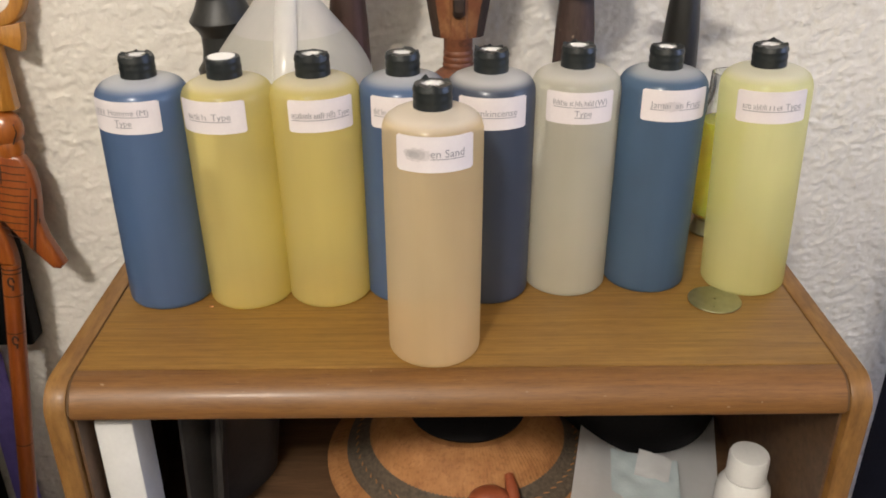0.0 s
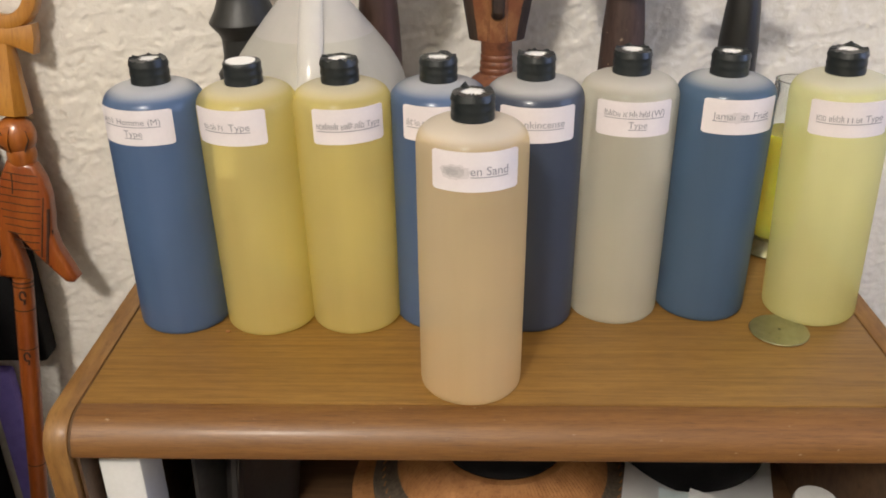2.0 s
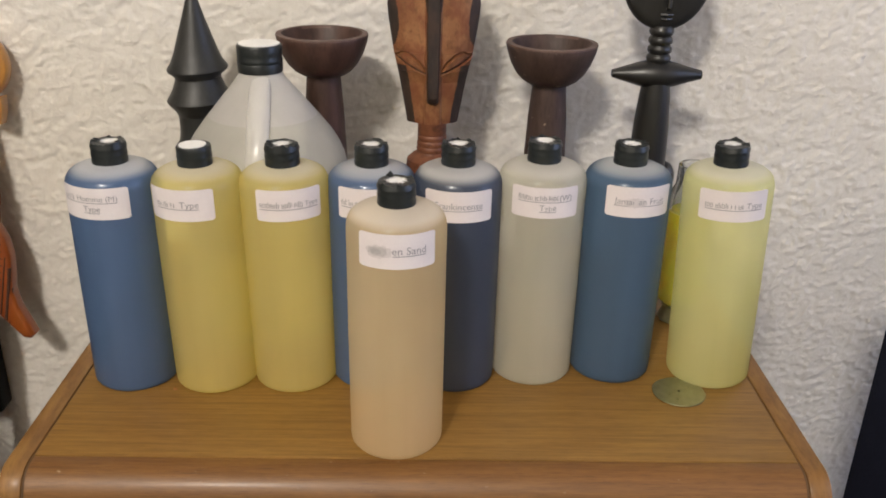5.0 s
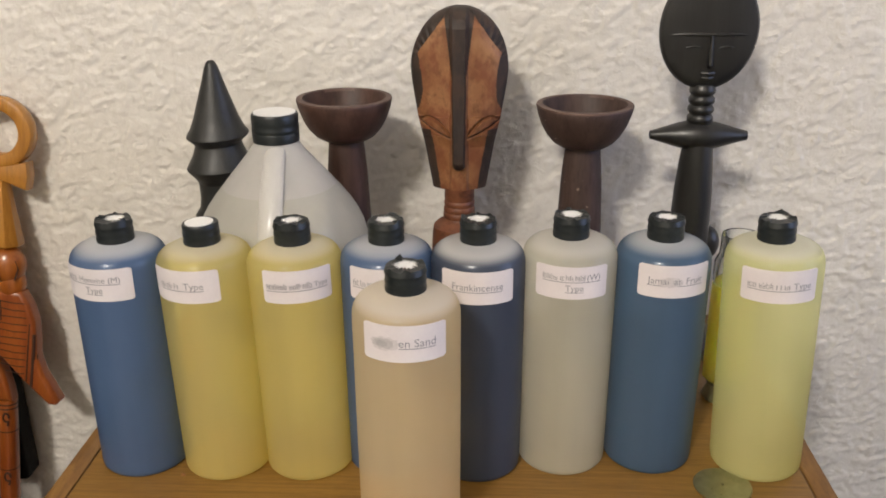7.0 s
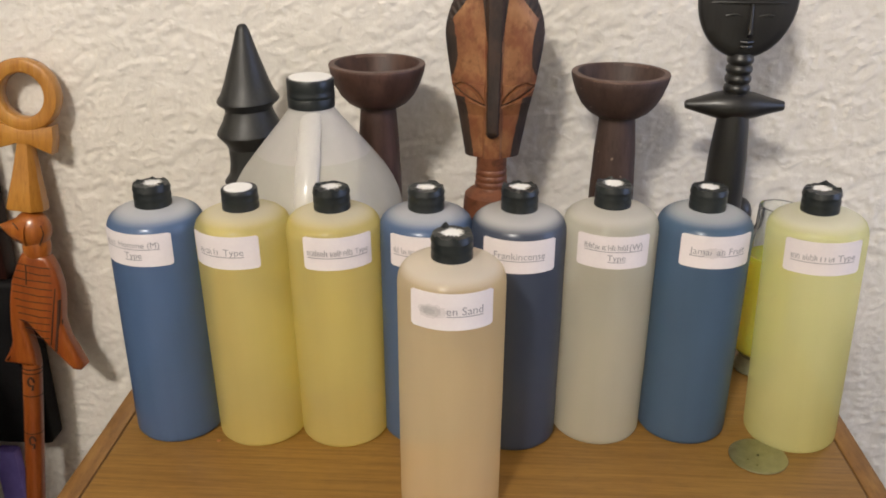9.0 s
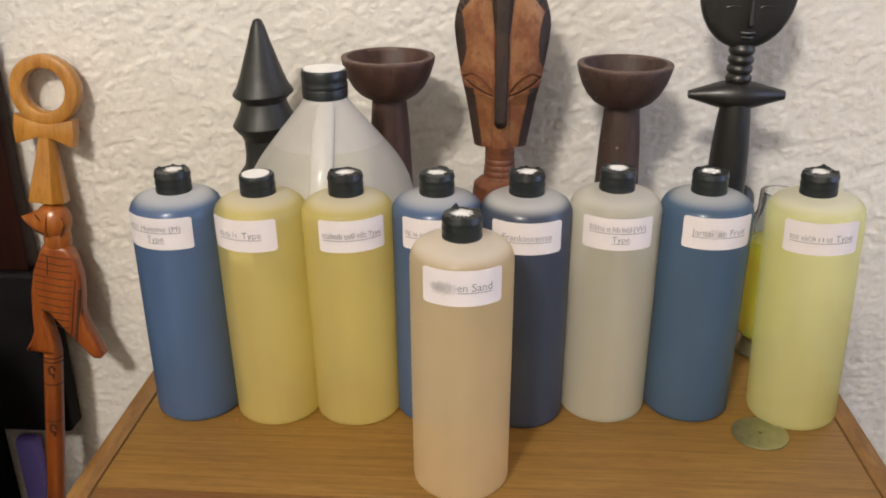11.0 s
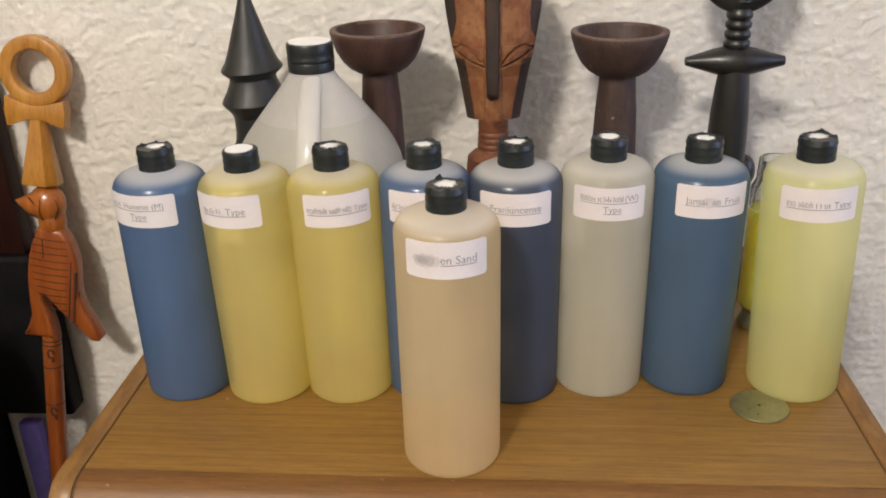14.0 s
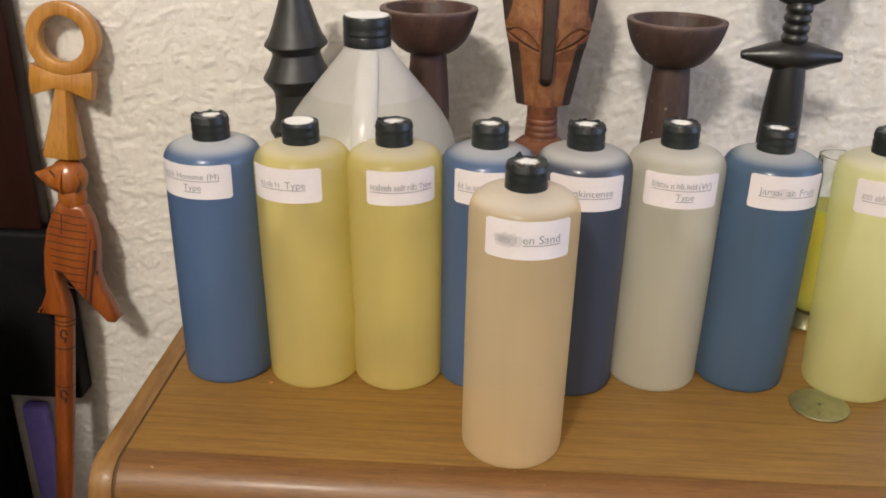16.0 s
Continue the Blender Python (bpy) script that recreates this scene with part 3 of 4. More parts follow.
bottle(-0.0845, 0.6185, YELLOW, "tall plastic bottle of golden yellow liquid, torn black cap", 15, [[(B, "", -0.0060, 0.033), (T, "Type", 0.0165, 0.76)]], 3, label_w=0.0500, tilt=-0.9, squat=0.0028)
bottle(-0.0220, 0.6250, BLUE, "blue-filled plastic bottle partly hidden behind another", 3.5, [[(B, "", -0.004, 0.040)]], 4, squat=0.0034)
bottle(0.0430, 0.6225, NAVY, "plastic bottle of dark navy liquid, labelled frankincense", 0, [[(T, "Frankincense", 0, 1.0)]], 5, squat=0.0012)
bottle(0.1085, 0.6340, PALE, "plastic bottle of pale straw liquid with black cap", -2, [[(B, "", -0.0055, 0.031), (T, "(W)", 0.0155, 1)], [(T, "Type", 0.002, 1)]], 6, squat=0.0012)
bottle(0.1755, 0.6385, TEAL, "plastic bottle of teal-blue liquid with smudged label", 6, [[(T, "Jamaican Fruit", 0.0, 1.0)]], 7, smudge=(-0.0040, 0.0085, 0.0040, 1), squat=0.0036)
bottle(0.2570, 0.6300, LEMON, "plastic bottle of lemon yellow liquid beside the disc", -8, [[(B, "", -0.0080, 0.028), (T, "Type", 0.0150, 0.95)]], 8, tilt=-2.2, squat=0.0014)
bottle(0.0000, 0.5350, PEACH, "peach-coloured plastic bottle standing alone in front", 3, [[(T, "en Sand", 0.0080, 1.06)]], 9, label_z=0.1497, smudge=(-0.0120, 0.0092, 0.0046, 3))


# ---- the jug ----
def jug():
    ob = thing("plastic_jug", -0.1190, 0.7215, TOP, "translucent white plastic jug, nearly full, black cap", "jug")
    low = [(0, 0.001), (0.058, 0.0), (0.0665, 0.004), (0.0705, 0.012), (0.0715, 0.05), (0.0715, 0.105), (0.0712, 0.130), (0.0700, 0.1440), (0.0676, 0.1545), (0.0636, 0.1640), (0.0580, 0.1735), (0.0510, 0.1828), (0.0452, 0.1900)]
    high = [(0.0452, 0.1900), (0.0360, 0.2012), (0.0286, 0.2100), (0.0228, 0.2170), (0.0195, 0.2215), (0.0175, 0.2250), (0.0170, 0.228), (0, 0.228)]
    high[0] = low[-1]
    bm = lathe(lathe(bmesh.new(), low, 64), high, 64, mat=1)
    bmesh.ops.remove_doubles(bm, verts=bm.verts, dist=0.00001)
    part("body", bm, [JUG_WATER, M_EMPTY], ob, "milky body with clear liquid up to the neck")
    pts = [(0.003, -0.0150, 0.2222), (0.003, -0.0215, 0.2190), (0.003, -0.0312, 0.2085), (0.0035, -0.0420, 0.1955), (0.004, -0.0530, 0.1810), (0.004, -0.0625, 0.1660), (0.004, -0.0680, 0.145)]
    part("handle", tube(bmesh.new(), pts, [0.0070, 0.0082, 0.0088, 0.0092, 0.0094, 0.0092, 0.007], 16, flat=0.42), M_HANDLE, ob, "milky moulded handle")
    cap = part("cap", lathe(bmesh.new(), [(0.0165, 0), (0.0183, 0.0006), (0.0186, 0.0075), (0.0182, 0.0083), (0.0186, 0.0091), (0.0186, 0.0115), (0.0182, 0.0123), (0.0185, 0.0155), (0.0185, 0.0215),
                                            (0.0178, 0.0228), (0.0162, 0.0232), (0.0158, 0.0226), (0, 0.0226)], 48), M_CAP, ob, "black ridged screw cap")
    cap.matrix_basis = pose(0, 0, 0.2250)
    disc = part("cap_top", lathe(bmesh.new(), [(0.0166, 0), (0.0166, 0.0008), (0, 0.001)], 40), M_LINER, cap, "white disc on the cap")
    disc.matrix_basis = pose(0, 0, 0.0228)


jug()


# ---- carved pieces against the wall ----
def spire():
    prof = [(0, 0), (0.034, 0.0), (0.036, 0.003), (0.036, 0.014), (0.030, 0.020), (0.022, 0.030), (0.019, 0.060), (0.019, 0.095), (0.0205, 0.116), (0.0265, 0.1285), (0.0272, 0.1330), (0.0220, 0.1400),
            (0.0205, 0.1500), (0.0208, 0.1640), (0.0232, 0.1690), (0.0294, 0.1762), (0.0303, 0.1780), (0.0296, 0.1800), (0.0250, 0.1880), (0.0222, 0.1950), (0.0212, 0.1985), (0.0218, 0.2006), (0.0272, 0.2052), (0.0280, 0.2068), (0.0274, 0.2086), (0.0238, 0.2135),
            (0.0200, 0.2230), (0.0150, 0.2380), (0.0098, 0.2540), (0.0060, 0.2670), (0.0040, 0.2715), (0.0024, 0.2728), (0, 0.2730)]
    ob = thing("wooden_spire", -0.1945, 0.812, TOP, "black carved wooden spire with stacked cones", "carving", rz=10)
    low = next(k for k, p in enumerate(prof) if p[1] >= 0.164)
    high = next(k for k, p in enumerate(prof) if p[1] >= 0.1985)
    for name, rows in (("stem", prof[:low + 1] + [(0, prof[low][1])]), ("middle_tier", [(0, prof[low][1])] + prof[low:high + 1] + [(0, prof[high][1])]), ("top_cone", [(0, prof[high][1])] + prof[high:])):
        bm = lathe(bmesh.new(), rows, 40)
        for v in bm.verts:
            # hand-carved: the rims are not quite round or level
            f = 1 + 0.035 * noise.noise((v.co.x * 28, v.co.y * 28, v.co.z * 34))
            v.co.x, v.co.y, v.co.z = v.co.x * f, v.co.y * f, v.co.z + 0.05 * v.co.x * min(1, v.co.z / 0.15)
        part(name, bm, M_SPIRE, ob)


def goblet(x, y, rim, label, k, stuff):
    """A bowl on a tall flared foot, hollow inside."""
    z = rim - TOP
    prof = [(0, 0), (0.0268, 0), (0.0276, 0.003), (0.0272, 0.010), (0.0255, 0.022), (0.0235, 0.050), (0.0210, 0.100), (0.0182, z - 0.070), (0.0158, z - 0.041), (0.0155, z - 0.0385), (0.0200, z - 0.0375), (0.0265, z - 0.0335), (0.0325, z - 0.0270),
            (0.0375, z - 0.018), (0.0410, z - 0.008), (0.0425, z - 0.0015), (0.0420, z), (0.0372, z + 0.0003), (0.0358, z - 0.002), (0.0335, z - 0.014), (0.0270, z - 0.024), (0.0150, z - 0.029), (0, z - 0.030)]
    ob = thing("wooden_goblet", x, y, TOP, label, "goblet", "pair of wooden goblets", rz=40 * k)
    cut = next(n for n, p in enumerate(prof) if p[1] > z - 0.039)
    for name, rows in (("stem", prof[:cut + 1] + [(0, prof[cut][1])]), ("bowl", [(0, prof[cut][1])] + prof[cut:])):
        bm = lathe(bmesh.new(), rows, 56)
        for v in bm.verts:
            f = 1 + 0.018 * noise.noise((v.co.x * 30 + k, v.co.y * 30, v.co.z * 25))
            v.co.x *= f
            v.co.y *= f
        for f in bm.faces:
            c = f.calc_center_median()
            if c.z > z - 0.0012 and math.hypot(c.x, c.y) > 0.0365:
                f.material_index = 1
        part(name, bm, [stuff, M_LIP], ob, "hollow bowl with a paler worn lip" if name == "bowl" else "")


def near_line(u, z, pts):
    best = 9.0
    for (a, b), (c, d) in zip(pts, pts[1:]):
        dx, dz = c - a, d - b
        t = max(0, min(1, ((u - a) * dx + (z - b) * dz) / (dx * dx + dz * dz)))
        best = min(best, math.hypot(u - a - t * dx, z - b - t * dz))
    return best


def carved_head():
    """A long wooden head on a neck: tan face, burnt nose ridge and sides."""
    width = [(0.168, 0.0237), (0.2158, 0.0323), (0.234, 0.0364), (0.2614, 0.0407), (0.2745, 0.0419), (0.289, 0.0405), (0.3035, 0.0328), (0.3145, 0.0210), (0.3215, 0.0110), (0.3240, 0.0015)]
    zs, ws = [w[0] for w in width], [w[1] for w in width]
    bm = bmesh.new()
    nu, nz = 150, 250
    rows = []
    for j in range(nz + 1):
        z = 0.168 + (0.324 - 0.168) * j / nz
        hw = float(np.interp(z, zs, ws))
        if j > nz * 0.72:
            hw = max(0.0015, 0.0419 * math.sqrt(max(0.0, 1 - ((z - 0.272) / 0.0522) ** 2)))
        row = []
        for i in range(nu + 1):
            s = -1 + 2 * i / nu
            u = hw * s
            y = -0.020 * math.sqrt(max(0.0, 1 - 0.94 * s * s)) * min(1, hw / 0.03)
            nose = 0.0068 - 0.0014 * min(1, max(0, (0.31 - z) / 0.12))
            tip = 0.1865 + 0.0035 * min(1.0, abs(u) / 0.006) ** 2.5
            if z > tip:
                y -= 0.0075 * math.sqrt(min(1, (z - tip) / 0.007)) * max(0, min(1, (nose + 0.0015 - abs(u)) / 0.0028)) * min(1, (0.328 - z) / 0.012)
            au = abs(u)
            arc = near_line(au, z, [(0.007, 0.2165), (0.013, 0.2250), (0.020, 0.2310), (0.027, 0.2330), (0.034, 0.2300)])
            low = near_line(au, z, [(0.007, 0.2150), (0.014, 0.2175), (0.024, 0.2225), (0.034, 0.2290)])
            y += 0.0022 * max(0, 1 - arc / 0.0016) + 0.0022 * max(0, 1 - low / 0.0014)
            if low > 0.0014 and arc > 0.0014 and 0.2165 < z < 0.233 and au > 0.008:
                y -= 0.0012
            if z < 0.216 and au > nose + 0.0012:
                y += 0.003 * min(1, (0.216 - z) / 0.01) * min(1, (au - nose - 0.0012) / 0.002)
            if z > 0.283 and au > 0.036 - (z - 0.286) * 0.75:
                y += 0.0007 * math.sin(math.atan2(z - 0.262, au - 0.012) * 46)
            y += 0.0004 * noise.noise((u * 90, 3.1, z * 70))
            row.append(bm.verts.new((u, y, z)))
        rows.append(row)
    for a, b in zip(rows, rows[1:]):
        for i in range(nu):
            f = bm.faces.new((a[i], a[i + 1], b[i + 1], b[i]))
            c = f.calc_center_median()
            z, u = c.z, abs(c.x)
            hw = float(np.interp(z, zs, ws))
            nose = 0.0068 - 0.0014 * min(1, max(0, (0.31 - z) / 0.12)) + max(0, z - 0.27) * 0.12
            wob = 0.0007 * noise.noise((c.x * 60, 0.3, z * 130)) + 0.0003 * noise.noise((c.x * 300, 0.7, z * 420))
            dark = z > 0.1875 + 0.0035 * min(1.0, u / 0.006) ** 2.5 and u < nose
            u += wob
            if 0.238 < z < 0.288:
                dark |= u > hw - 0.0095 * math.sin(math.pi * min(1, (z - 0.238) / 0.056)) ** 0.7
            if z < 0.2215:
                dark |= u > hw - 0.0088 + (0.2215 - z) * 0.02
            if z >= 0.286:
                dark |= u > 0.036 - (z - 0.286) * 0.75
            if near_line(u, z, [(0.007, 0.2150), (0.014, 0.2175), (0.024, 0.2225), (0.034, 0.2290)]) < 0.0004:
                dark = True
            f.material_index = 1 if dark else 0
    # back of the head
    back = []
    for row in rows:
        back.append([bm.verts.new((row[0].co.x, 0.010, row[0].co.z)), bm.verts.new((row[-1].co.x, 0.010, row[-1].co.z))])
    for j in range(nz):
        for q in ((back[j][0], back[j][1], back[j + 1][1], back[j + 1][0]), (rows[j][0], back[j][0], back[j + 1][0], rows[j + 1][0]), (rows[j][-1], rows[j + 1][-1], back[j + 1][1], back[j][1])):
            bm.faces.new(q).material_index = 1
    bm.faces.new([*rows[0], back[0][1], back[0][0]]).material_index = 0
    bm.faces.new([*reversed(rows[-1]), back[-1][0], back[-1][1]]).material_index = 1
    for v in bm.verts:
        v.co.z -= 0.0045 + 0.0015 * max(0, (0.2 - v.co.z) / 0.03)
    lathe(bm, [(0, 0), (0.038, 0), (0.040, 0.004), (0.040, 0.016), (0.034, 0.022), (0.026, 0.060), (0.0255, 0.100), (0.0245, 0.118), (0.0235, 0.1255), (0.0185, 0.1300), (0.0150, 0.1318), (0.0142, 0.1332), (0.0147, 0.1350), (0.0146, 0.1372), (0.0138, 0.1388), (0.0143, 0.1405), (0.0142, 0.1428), (0.0134, 0.1444), (0.0140, 0.1462), (0.0139, 0.1485), (0.0131, 0.150), (0.0136, 0.152), (0.0134, 0.166), (0, 0.166)], 32, 0, -0.002, 2)
    ob = part("wood_carving", bm, [M_MASK, M_BURNT, M_NECK], None, "carved tan wooden head with burnt black nose ridge")
    tagged(ob, category="carving")
    ob.matrix_basis = pose(0.0238, 0.808, TOP - 0.0001, 0, 0, 0)


def disc_doll():
    """A dark wooden doll: round flat head, ringed neck, spindle arms, long body."""
    bm = bmesh.new()
    # head: a flat oval with a rounded edge, brow and nose in relief
    n, rings = 64, [(1.0, 0.0), (0.985, -0.0035), (0.94, -0.0058), (0.80, -0.0070), (0.60, -0.0078), (0.40, -0.0083), (0.2, -0.0086)]
    cz, rx, rz = 0.2995, 0.0415, 0.0505
    loops = []
    for side in (1, -1):
        prev = None
        for s, y in rings:
            loop = [bm.verts.new((rx * s * math.cos(2 * math.pi * k / n), side * y if side == 1 else -y * 0.8, cz + rz * s * math.sin(2 * math.pi * k / n))) for k in range(n)]
            if prev:
                for k in range(n):
                    bm.faces.new((prev[k], prev[(k + 1) % n], loop[(k + 1) % n], loop[k]))
            prev = loop
        bm.faces.new(prev)
    bmesh.ops.remove_doubles(bm, verts=bm.verts, dist=0.00005)
    tube(bm, [(-0.0385, -0.0045, 0.2955), (-0.020, -0.0083, 0.2965), (0.0, -0.0100, 0.2965), (0.020, -0.0083, 0.2965), (0.0385, -0.0045, 0.2955)], 0.0013, 8)
    tube(bm, [(0.0012, -0.0095, 0.2970), (0.0012, -0.0112, 0.285), (0.0012, -0.0122, 0.2715), (0.0012, -0.0085, 0.2690)], [0.0012, 0.0016, 0.0026, 0.0015], 10)
    for x in (-0.013, 0.0145):
        tube(bm, [(x - 0.006, -0.0078, 0.2855), (x, -0.0090, 0.2868), (x + 0.006, -0.0078, 0.2855)], 0.0009, 8)
    for z, w in ((0.2640, 0.0055), (0.2600, 0.0045)):
        tube(bm, [(0.0012 - w, -0.0068, z), (0.0012, -0.0094, z), (0.0012 + w, -0.0068, z)], 0.0013, 8)
    # ringed neck
    prof = []
    for k in range(4):
        z = 0.2195 + k * 0.0082
        prof += [(0.0092, z), (0.0110, z + 0.0020), (0.0114, z + 0.0041), (0.0110, z + 0.0062)]
    lathe(bm, [(0, 0.216), (0.0115, 0.216), *prof, (0.0090, 0.2535), (0, 0.2535)], 28)
    # spindle arms
    seg = 24
    loops = []
    for x, r in ((-0.0425, 0.0022), (-0.0420, 0.0036), (-0.030, 0.0072), (-0.018, 0.0108), (-0.008, 0.0130), (0.0, 0.0136), (0.008, 0.0130), (0.018, 0.0108), (0.030, 0.0072), (0.0420, 0.0042), (0.0425, 0.0030)):
        loops.append([bm.verts.new((x, 1.15 * r * math.cos(2 * math.pi * k / seg), 0.2085 + r * math.sin(2 * math.pi * k / seg))) for k in range(seg)])
    for a, b in zip(loops, loops[1:]):
        for k in range(seg):
            bm.faces.new((a[k], a[(k + 1) % seg], b[(k + 1) % seg], b[k]))
    bm.faces.new(loops[0]); bm.faces.new(loops[-1])
    lathe(bm, [(0, 0), (0.034, 0), (0.036, 0.004), (0.036, 0.012), (0.030, 0.018), (0.0195, 0.032), (0.0180, 0.060), (0.0178, 0.100), (0.0176, 0.135), (0.0168, 0.160), (0.0148, 0.185), (0.0130, 0.202), (0, 0.205)], 32, 0.0005, 0.0)
    ball(bm, (0.0185, 0.004, 0.106), 0.013, 0.9, 0.9, 1.25)
    ob = part("wooden_doll", bm, M_EBONY, None, "black wooden doll with flat disc head")
    tagged(ob, category="carving")
    ob.matrix_basis = pose(0.2335, 0.815, TOP, 0, 0, 0)


spire()
goblet(-0.0780, 0.8120, 0.8012, "dark reddish-brown wooden goblet behind the jug", 0, M_BOWL)
goblet(0.1330, 0.8120, 0.7965, "dark brown wooden goblet with pale scratches", 1, M_BOWL_WORN)
carved_head()
disc_doll()


# ---- small glass jar and the disc ----
ob = thing("glass_jar", 0.2550, 0.7220, TOP, "small clear glass jar of yellow liquid, metal foot", "jar")
part("foot", lathe(bmesh.new(), [(0, 0), (0.0165, 0), (0.0180, 0.002), (0.0150, 0.008), (0.0140, 0.014), (0.0170, 0.018), (0, 0.018)], 32), M_DISC, ob, "dull brass foot")
part("liquid", lathe(bmesh.new(), [(0, 0.0185), (0.0165, 0.0185), (0.0190, 0.021), (0.0194, 0.080), (0.0194, 0.108), (0, 0.108)], 40), LIME, ob, "yellow liquid behind thin glass")
part("glass", lathe(bmesh.new(), [(0.0194, 0.1082), (0.0196, 0.125), (0.0165, 0.132), (0.0160, 0.150), (0.0140, 0.150), (0.0145, 0.133), (0.0178, 0.123), (0.0178, 0.1082)], 40), M_GLASS, ob, "clear glass neck")

bm = lathe(bmesh.new(), [(0.0013, 0.0), (0.0200, 0.0), (0.0208, 0.0003), (0.0210, 0.0008), (0.0207, 0.0014), (0.0200, 0.0016), (0.0013, 0.0016), (0.0013, 0.0)], 64)
bmesh.ops.remove_doubles(bm, verts=bm.verts, dist=0.00001)
ob = tagged(part("metal_disc", bm, M_DISC, None, "thin dull brass disc with a small centre hole"), category="disc")
ob.matrix_basis = pose(0.2245, 0.5940, TOP + 0.0002)

rnd = random.Random(4)
bm = bmesh.new()
ball(bm, (0, 0, 0.0008), 0.0014, 1.2, 0.8, 0.6, 0, 8, 6)
for v in bm.verts:
    v.co *= 1 + 0.3 * rnd.uniform(-1, 1)
ob = tagged(part("crumb", bm, M_STRAW, None, "small pale crumb lying on the wood"), category="crumb")
ob.matrix_basis = pose(-0.1770, 0.5900, TOP)


# ---- the cane that leans on the wall ----
def cane():
    foot, tip = Vector((-0.517, 0.800, 0.0)), Vector((-0.432, 0.884, 0.787))
    up = (tip - foot).normalized()
    right = Vector((1, 0, 0)) - up * up.x
    right.normalize()
    away = up.cross(right)
    ob = thing("carved_cane", 0, 0, 0, "varnished orange wooden cane with looped cross and bird", "cane")
    ob.matrix_basis = Matrix((right, away, up)).transposed().to_4x4()
    ob.matrix_basis.translation = foot
    L = (tip - foot).length
    # loop
    bm = bmesh.new()
    n, m = 48, 14
    c, r = L - 0.0368, 0.0287
    rings = []
    for k in range(n):
        t = 2 * math.pi * k / n
        d = Vector((math.sin(t), 0, math.cos(t)))
        ring = []
        for j in range(m):
            q = 2 * math.pi * j / m
            cr, sr = math.cos(q), math.sin(q)
            ring.append(bm.verts.new(d * (r + 0.0074 * math.copysign(abs(cr) ** 0.45, cr)) + Vector((0, 0.0080 * math.copysign(abs(sr) ** 0.45, sr), c))))
        rings.append(ring)
    for k in range(n):
        for j in range(m):
            bm.faces.new((rings[k][j], rings[k][(j + 1) % m], rings[(k + 1) % n][(j + 1) % m], rings[(k + 1) % n][j]))
    part("loop", bm, M_CANE_PALE, ob)
    # cross arms and stem: flared wedges
    z0 = L - 0.0745
    arms = [(-0.0060, z0 + 0.004), (-0.0310, z0 + 0.0110), (-0.0325, z0 - 0.0045), (-0.0300, z0 - 0.0200), (-0.0066, z0 - 0.0110), (0.0066, z0 - 0.0110), (0.0295, z0 - 0.0180), (0.0312, z0 - 0.0035), (0.0300, z0 + 0.0110), (0.0060, z0 + 0.004)]
    bm = extrude_outline(bmesh.new(), arms, 0.016, "y", -0.008, bevel=0.0016)
    # the stem flares in width and depth; its edges are planed off
    rows = []
    for z, w, d in ((z0 - 0.002, 0.0068, 0.0066), (z0 - 0.012, 0.0076, 0.0072), (z0 - 0.045, 0.0128, 0.0105), (z0 - 0.0765, 0.0186, 0.0140), (z0 - 0.0790, 0.0180, 0.0134)):
        rows.append([bm.verts.new((w * u, d * v, z)) for u, v in ((-1, -0.55), (-0.80, -1), (0.55, -1), (1, -0.35), (1, 0.6), (0.7, 1), (-0.7, 1), (-1, 0.6))])
    for a, b in zip(rows, rows[1:]):
        for k in range(8):
            bm.faces.new((a[k], a[(k + 1) % 8], b[(k + 1) % 8], b[k]))
    bm.faces.new(rows[0])
    bm.faces.new(rows[-1])
    part("cross", bm, M_CANE_PALE, ob, "honey-coloured flared cross")
    # bird: head with beak, scored body, tail and feet
    zb = z0 - 0.0795
    bm = bmesh.new()
    ball(bm, (0.0050, -0.001, zb - 0.0205), 0.0190, 1.0, 0.85, 1.08)
    ball(bm, (0.0085, 0.0, zb - 0.0400), 0.0160, 0.92, 0.78, 1.2)
    tube(bm, [(0.004, -0.003, zb - 0.022), (-0.010, -0.0035, zb - 0.0215), (-0.021, -0.004, zb - 0.0208), (-0.0285, -0.004, zb - 0.0200)], [0.0175, 0.0128, 0.0058, 0.0010], 16)
    part("bird_head", bm, M_CANE, ob, "rounded bird head with a beak")
    for pts in ([(-0.028, -0.0050, zb - 0.0203), (-0.018, -0.0098, zb - 0.0225), (-0.008, -0.0148, zb - 0.0275), (-0.002, -0.0165, zb - 0.0310)],
                [(-0.008, -0.0162, zb - 0.0115), (0.000, -0.0175, zb - 0.0190), (0.003, -0.0176, zb - 0.0260)],
                [(0.018, -0.0105, zb - 0.0130), (0.0205, -0.0100, zb - 0.0220), (0.017, -0.0112, zb - 0.0340)]):
        part("score", tube(bmesh.new(), pts, 0.0008, 6), M_BURN_LINE, ob)
